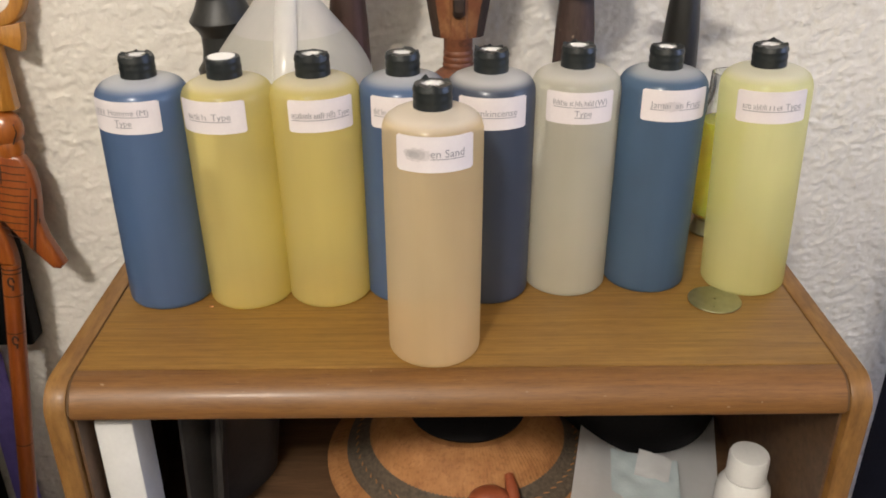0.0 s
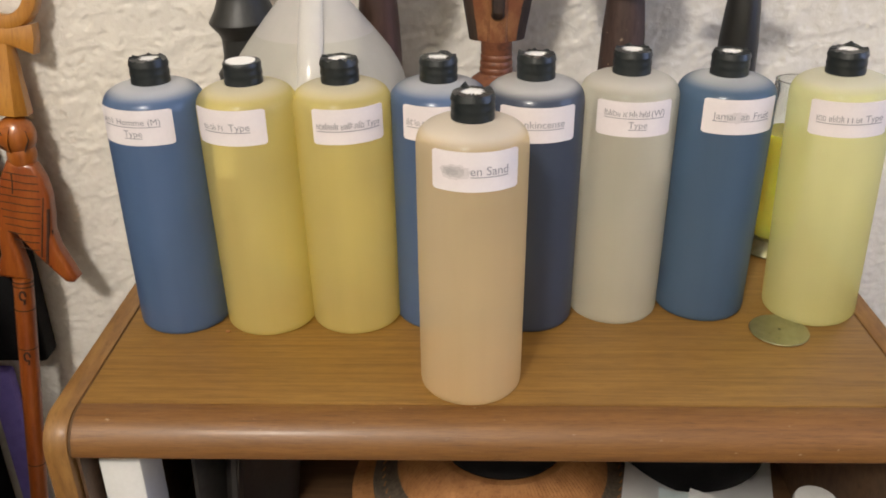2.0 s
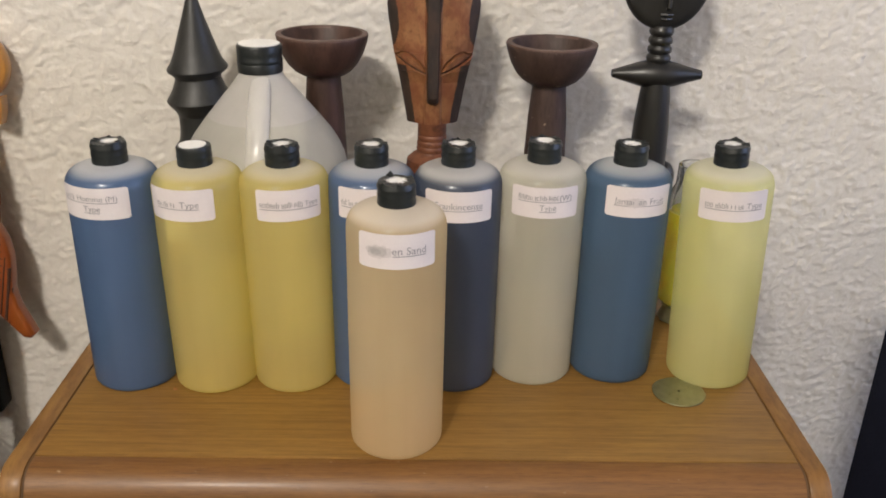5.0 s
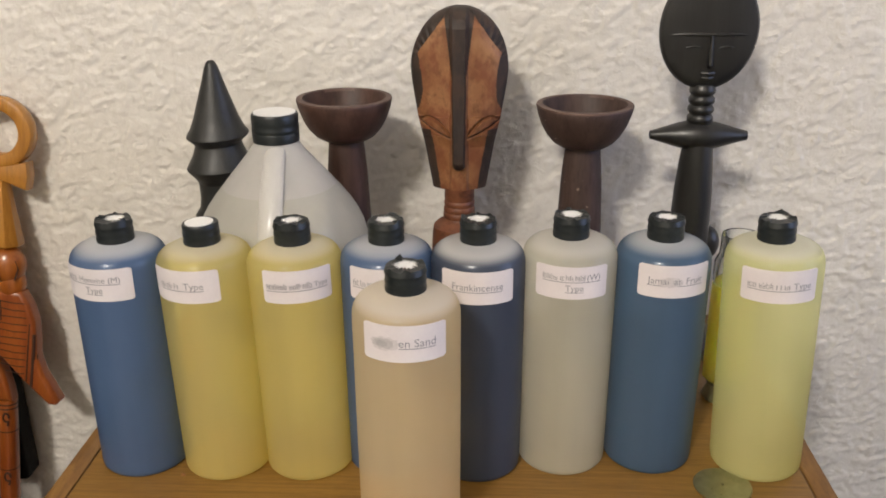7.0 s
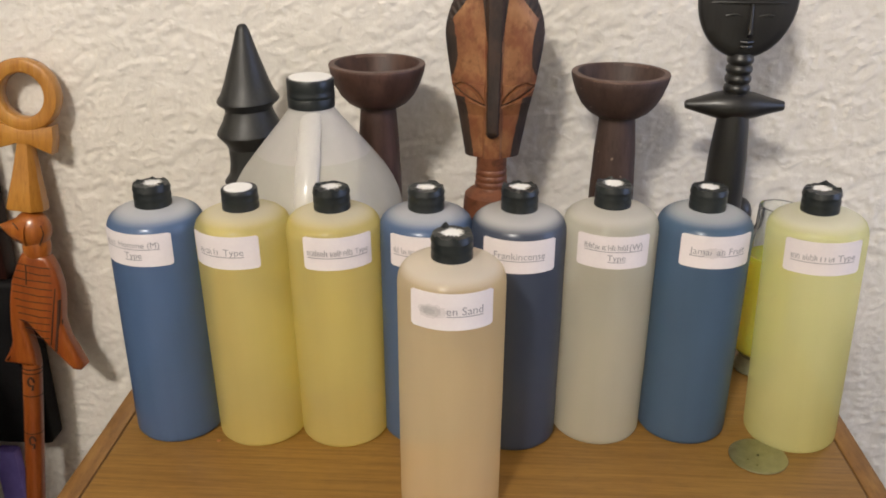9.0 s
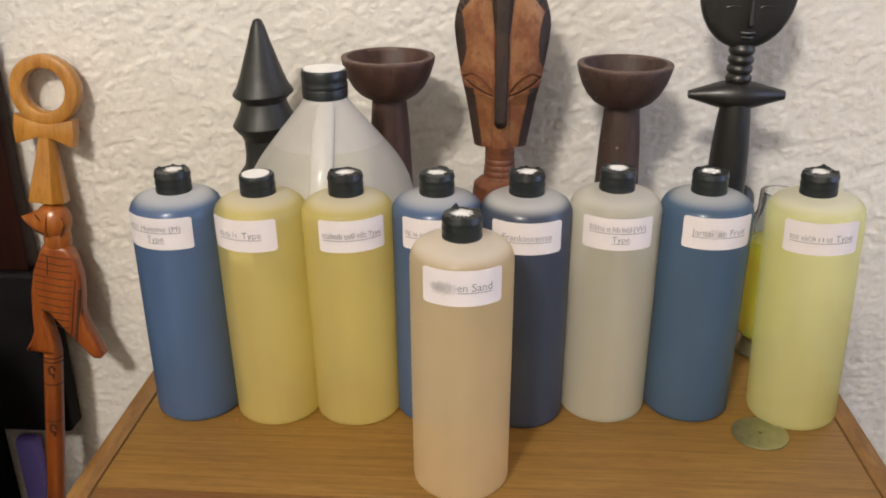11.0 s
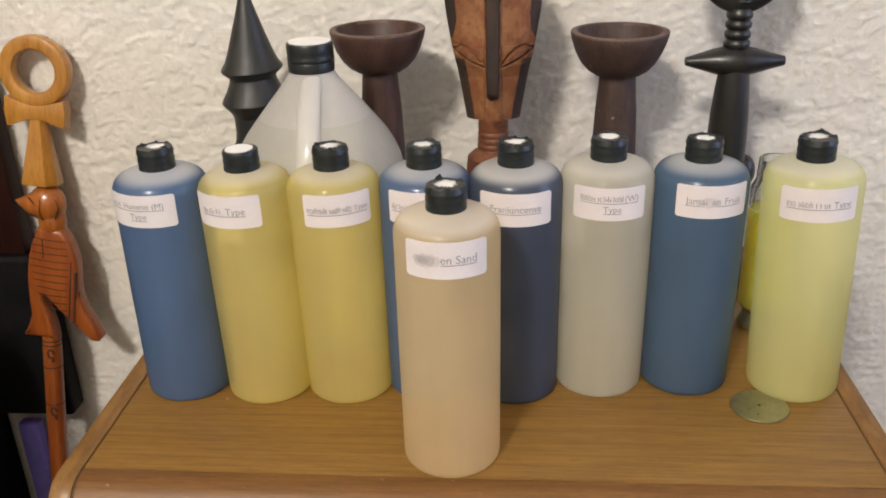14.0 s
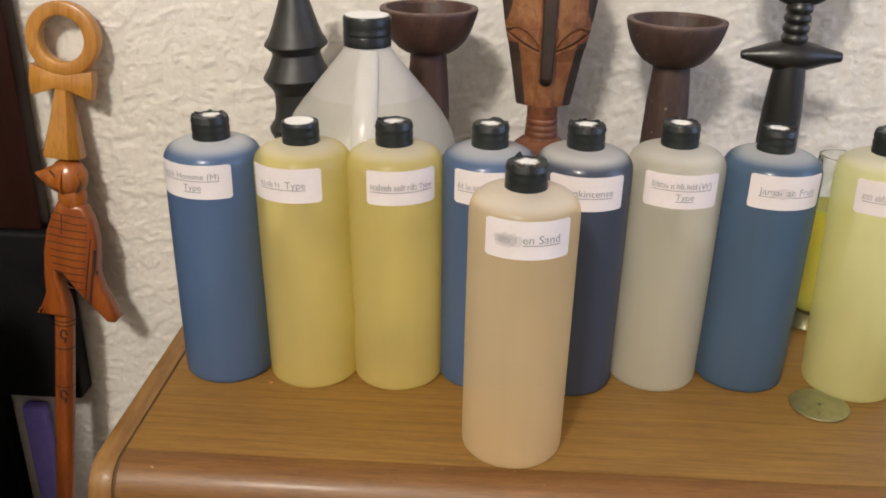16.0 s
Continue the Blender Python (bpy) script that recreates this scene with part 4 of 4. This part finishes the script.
    # body with one straight leg, a notch, and the tail swept back
    out = [(-0.0045, zb - 0.046), (-0.0105, zb - 0.060), (-0.0162, zb - 0.079), (-0.0190, zb - 0.102), (-0.0188, zb - 0.128), (-0.0172, zb - 0.148), (-0.0215, zb - 0.161), (-0.0265, zb - 0.171), (-0.0250, zb - 0.173),
           (0.0092, zb - 0.173), (0.0066, zb - 0.158), (0.0020, zb - 0.143), (-0.0030, zb - 0.130), (-0.0045, zb - 0.1225), (0.0000, zb - 0.1235), (0.0136, zb - 0.138), (0.0285, zb - 0.153), (0.0430, zb - 0.166), (0.0490, zb - 0.1715),
           (0.0570, zb - 0.1715), (0.0612, zb - 0.166), (0.0520, zb - 0.150), (0.0430, zb - 0.135), (0.0372, zb - 0.117), (0.0375, zb - 0.097), (0.0362, zb - 0.079), (0.0310, zb - 0.061), (0.0225, zb - 0.047)]
    part("bird_body", extrude_outline(bmesh.new(), out, 0.0190, "y", -0.0105, bevel=0.0048, seg=4), M_CANE_RED, ob, "reddish scored bird body with tail")
    for k in range(11):
        z = zb - 0.058 - k * 0.0079
        a = -0.0080 - 0.0018 * min(k, 3) + max(0, k - 4) * 0.0017 + max(0, k - 8) * 0.0040
        b = 0.0265 + 0.0008 * min(k, 3) - max(0, k - 3) * 0.0006
        w = 0.0012 * math.sin(k * 2.1)
        part("score", tube(bmesh.new(), [(a, -0.01045, z + 0.0014), ((2 * a + b) / 3, -0.01052, z + w * 0.4), ((a + 2 * b) / 3, -0.01052, z - 0.0008 - w * 0.4), (b, -0.01045, z - 0.0004)], 0.0006, 6), M_BURN_LINE, ob)
    for pts, w in (([(0.001, -0.0105, zb - 0.058), (0.0015, -0.0106, zb - 0.068), (0.001, -0.0105, zb - 0.079)], 0.0008), ([(0.0315, -0.0100, zb - 0.080), (0.0290, -0.0105, zb - 0.110), (0.0262, -0.0105, zb - 0.146)], 0.0009),
                   ([(0.0350, -0.0085, zb - 0.092), (0.0338, -0.0095, zb - 0.122), (0.0315, -0.0100, zb - 0.152)], 0.0020), ([(0.0372, -0.0068, zb - 0.115), (0.0368, -0.0090, zb - 0.136), (0.0352, -0.0098, zb - 0.156)], 0.0009)):
        part("score", tube(bmesh.new(), pts, w, 6), M_BURN_LINE, ob)
    # shaft with burnt rings
    zs = zb - 0.173
    part("shaft", lathe(bmesh.new(), [(0, 0), (0.0080, 0), (0.0090, 0.004), (0.0094, zs * 0.3), (0.0102, zs * 0.62), (0.0104, zs * 0.85), (0.0102, zs - 0.006), (0.0102, zs), (0, zs)], 24), M_CANE_RED, ob)
    for z in (zs - 0.005, zs - 0.010, zs - 0.037, zs - 0.083, zs - 0.130, zs - 0.180, zs - 0.232):
        rr = 0.0104 - 0.0014 * max(0, 1 - z / zs)
        part("burnt_ring", lathe(bmesh.new(), [(rr - 0.001, z - 0.0009), (rr + 0.00025, z - 0.0006), (rr + 0.00025, z + 0.0006), (rr - 0.001, z + 0.0009)], 24), M_BURN_LINE, ob)
    for z in (zs - 0.019, zs - 0.091):
        pts = [(0.0030 + 0.0032 * math.cos(t), -0.0102, z + 0.0050 * math.sin(t)) for t in [0.6 * k for k in range(10)]] + [(0.0045, -0.0101, z - 0.0095)]
        part("burnt_mark", tube(bmesh.new(), pts, 0.0012, 6), M_BURN_LINE, ob)


cane()

# ---- dark furniture beside the stand ----
ob = thing("tall_cabinet", 0, 0, 0, "shallow dark reddish-brown cabinet with a black padded base", "cabinet")
part("body", box(bmesh.new(), (-1.10, 0.869, 0.5515), (-0.487, 0.894, 1.75), 0.003), M_CABINET, ob, "dark mahogany upper part")
part("base", box(bmesh.new(), (-1.14, 0.862, 0.345), (-0.471, 0.893, 0.551), 0.006, 0, 4), M_BLACK, ob, "black padded lower part")
for x in (-1.12, -0.60):
    part("leg", box(bmesh.new(), (x, 0.866, 0), (x + 0.03, 0.888, 0.346), 0.002), M_BLACK, ob)
# unseen armchair, added to keep lamp light off the wall's lower left
ob = thing("armchair", 0, 0, 0, "unseen black padded armchair added to shade the lower left", "armchair")
part("backrest", box(bmesh.new(), (-1.28, 0.60, 0.421), (-0.661, 0.715, 0.84), 0.03, 0, 4), M_BLACK, ob)
part("arm", box(bmesh.new(), (-0.66, 0.10, 0.10), (-0.520, 0.715, 0.60), 0.03, 0, 4), M_BLACK, ob)
part("seat", box(bmesh.new(), (-1.28, 0.10, 0.10), (-0.661, 0.715, 0.42), 0.03, 0, 4), M_BLACK, ob)
for x in (-1.26, -0.60):
    for y in (0.14, 0.64):
        part("leg", box(bmesh.new(), (x, y, 0), (x + 0.05, y + 0.05, 0.105), 0.004), M_BLACK, ob)
# narrow violet strip, upright against the wall behind the cane's foot
ob = tagged(part("violet_strip", box(bmesh.new(), (-0.556, 0.876, 0.0), (-0.528, 0.893, 0.322), 0.005), M_VIOLET, None, "violet strip standing upright against the wall beside the cane"), category="cloth")
ob = tagged(part("navy_bag", box(bmesh.new(), (0.386, 0.50, 0.0), (0.70, 0.62, 0.715), 0.02, 0, 4), M_NAVY, None, "dark navy cloth bag standing on the floor"), category="bag")


# ---- things on the shelf ----
ob = thing("white_box", 0, 0, 0, "narrow white cardboard box standing on the shelf", "box")
part("carton", box(bmesh.new(), (-0.2465, 0.4970, SHELF), (-0.2185, 0.532, 0.5185), 0.0015), M_WHITE, ob)
part("flap", box(bmesh.new(), (-0.2460, 0.4975, 0.5187), (-0.2190, 0.522, 0.5197), 0.0002), M_WHITE, ob)

for k, (sx, tilt, h) in enumerate(((-0.206, 2, 0.150), (-0.196, 4, 0.158), (-0.186, 5, 0.148), (-0.175, 7, 0.152))):
    n = 26
    bend = [(0.011 * math.sin(i / n * 4.2 + 1.7 * k) + 0.006 * math.sin(i / n * 9 + k), 0.165 * i / n) for i in range(n + 1)]
    bm = extrude_outline(bmesh.new(), [(x - 0.0013, y) for x, y in bend] + [(x + 0.0013, y) for x, y in reversed(bend)], h, "z", 0.0)
    ob = tagged(part("plastic_sleeve", bm, M_GREY, None, "dark grey plastic sleeve leaning on the shelf"), category="sleeve", group="leaning dark sleeves")
    ob.matrix_basis = pose(sx, 0.545, SHELF, 0, tilt, -4)


def straw_hat():
    ob = thing("straw_hat", 0.0300, 0.658, SHELF, "woven straw hat with dark band, lying flat", "hat")
    ob.scale = (1.02, 1.02, 1.02)
    n = 300
    prof = [(0.131, 0.003), (0.122, 0.008), (0.106, 0.012), (0.098, 0.014), (0.093, 0.022), (0.084, 0.036), (0.072, 0.047), (0.060, 0.0535), (0.052, 0.0535)]
    bm = bmesh.new()
    rings = []
    for i, (r, z) in enumerate(prof):
        rings.append([bm.verts.new(((r + 0.0002 * (k % 2)) * math.cos(2 * math.pi * k / n), 1.0 * (r + 0.0002 * (k % 2)) * math.sin(2 * math.pi * k / n), z + 0.0002 * (k % 2))) for k in range(n)])
    for a, b in zip(rings, rings[1:]):
        for k in range(n):
            bm.faces.new((a[k], a[(k + 1) % n], b[(k + 1) % n], b[k]))
    part("crown", bm, M_STRAW, ob, "radially ribbed straw", smooth=False)
    bm = lathe(bmesh.new(), [(0.1125, 0.0105), (0.1115, 0.0150), (0.1050, 0.0190), (0.0975, 0.0200), (0.0905, 0.0260), (0.0905, 0.0190), (0.100, 0.0120), (0.1125, 0.0105)], 90, 0, 0, 0, 1, 1)
    part("band", bm, M_BAND, ob, "dark woven band")
    bm = bmesh.new()
    for k in range(70):
        t = 2 * math.pi * k / 70
        p = Vector((0.1015 * math.cos(t), 1.0 * 0.1015 * math.sin(t), 0.0190))
        q = Vector((0.1040 * math.cos(t + 0.05), 1.0 * 0.1040 * math.sin(t + 0.05), 0.0186))
        tube(bm, [p, (p + q) / 2 + Vector((0, 0, 0.0006)), q], 0.0007, 6)
    part("stitching", bm, M_STRAW, ob, "pale stitches")
    part("hollow", lathe(bmesh.new(), [(0, 0.048), (0.044, 0.050), (0.0535, 0.0530), (0.0545, 0.0560), (0.046, 0.066), (0.030, 0.072), (0, 0.074)], 60, 0, 0, 0, 1, 1), M_BLACK, ob, "black lining")
    bm = bmesh.new()
    ball(bm, (0.016, -0.094, 0.026), 0.0165, 1.1, 0.8, 0.75)
    part("bead", bm, M_BEAD, ob, "red-brown wooden bead")
    part("peg", tube(bmesh.new(), [(0.038, -0.104, 0.022), (0.035, -0.086, 0.032), (0.033, -0.076, 0.038)], [0.0055, 0.0055, 0.0038], 12), M_BEAD, ob, "red-brown wooden peg")


straw_hat()

bm = bmesh.new()
n = 16
grid = []
for j in range(n + 1):
    row = []
    for i in range(n + 1):
        y = 0.545 + 0.175 * j / n
        x0, x1 = 0.112 + 0.042 * j / n, 0.244 + 0.043 * j / n
        x = x0 + (x1 - x0) * i / n
        row.append(bm.verts.new((x, y, SHELF + 0.004 + 0.026 * max(0, min(1, (0.205 - x) / 0.065)) ** 1.3 + 0.0012 * noise.noise((x * 30, y * 30, 0.4)))))
    grid.append(row)
for a, b in zip(grid, grid[1:]):
    for i in range(n):
        bm.faces.new((a[i], a[i + 1], b[i + 1], b[i]))
bmesh.ops.solidify(bm, geom=bm.faces[:], thickness=0.0006)
tagged(part("paper_sheet", bm, M_PAPER, None, "white sheet of paper lying on the shelf"), category="paper")
bm = bmesh.new()
n = 14
grid = [[bm.verts.new((0.152 + 0.059 * i / n + 0.010 * j / n, 0.560 + 0.066 * j / n - 0.014 * i / n, SHELF + 0.018 - 0.006 * i / n + 0.0035 * noise.noise((i * 0.33, j * 0.36, 2.2)) + 0.010 * j / n)) for i in range(n + 1)] for j in range(n + 1)]
for a, b in zip(grid, grid[1:]):
    for i in range(n):
        bm.faces.new((a[i], a[i + 1], b[i + 1], b[i]))
ret = bmesh.ops.solidify(bm, geom=bm.faces[:], thickness=0.0006)
tagged(part("folded_tissue", bm, M_TISSUE, None, "crumpled pale blue tissue lying on the paper"), category="tissue")
bm = bmesh.new()
n = 8
grid = [[bm.verts.new((0.176 + 0.030 * i / n + 0.010 * j / n, 0.590 + 0.028 * j / n - 0.006 * i / n, SHELF + 0.0285 - 0.004 * i / n + 0.006 * j / n * (1 - 0.6 * i / n) + 0.002 * noise.noise((i * 0.5, j * 0.5, 6.1)))) for i in range(n + 1)] for j in range(n + 1)]
for a, b in zip(grid, grid[1:]):
    for i in range(n):
        bm.faces.new((a[i], a[i + 1], b[i + 1], b[i]))
bmesh.ops.solidify(bm, geom=bm.faces[:], thickness=0.0006)
tagged(part("paper_scrap", bm, M_PAPER, None, "small white folded scrap of paper on the tissue"), category="paper")
ob = thing("black_pot", 0.2000, 0.716, SHELF + 0.0032, "round black pot standing on the paper", "pot")
part("pot_body", lathe(bmesh.new(), [(0, 0), (0.068, 0), (0.078, 0.008), (0.084, 0.030), (0.084, 0.070), (0.078, 0.100), (0.072, 0.105), (0.068, 0.100), (0, 0.030)], 56), M_BLACK, ob)
ob = thing("white_bottle", 0.2570, 0.548, SHELF, "small white plastic bottle with white cap", "bottle")
part("body", lathe(bmesh.new(), [(0, 0), (0.021, 0), (0.0225, 0.002), (0.0225, 0.046), (0.0215, 0.054), (0.0175, 0.0615), (0.0165, 0.0635), (0, 0.0635)], 40), M_WHITE, ob)
part("cap", lathe(bmesh.new(), [(0.0150, 0.0636), (0.0163, 0.0645), (0.0163, 0.0845), (0.0152, 0.0873), (0.0120, 0.0881), (0, 0.0881)], 40), M_WHITE, ob, "white screw cap")
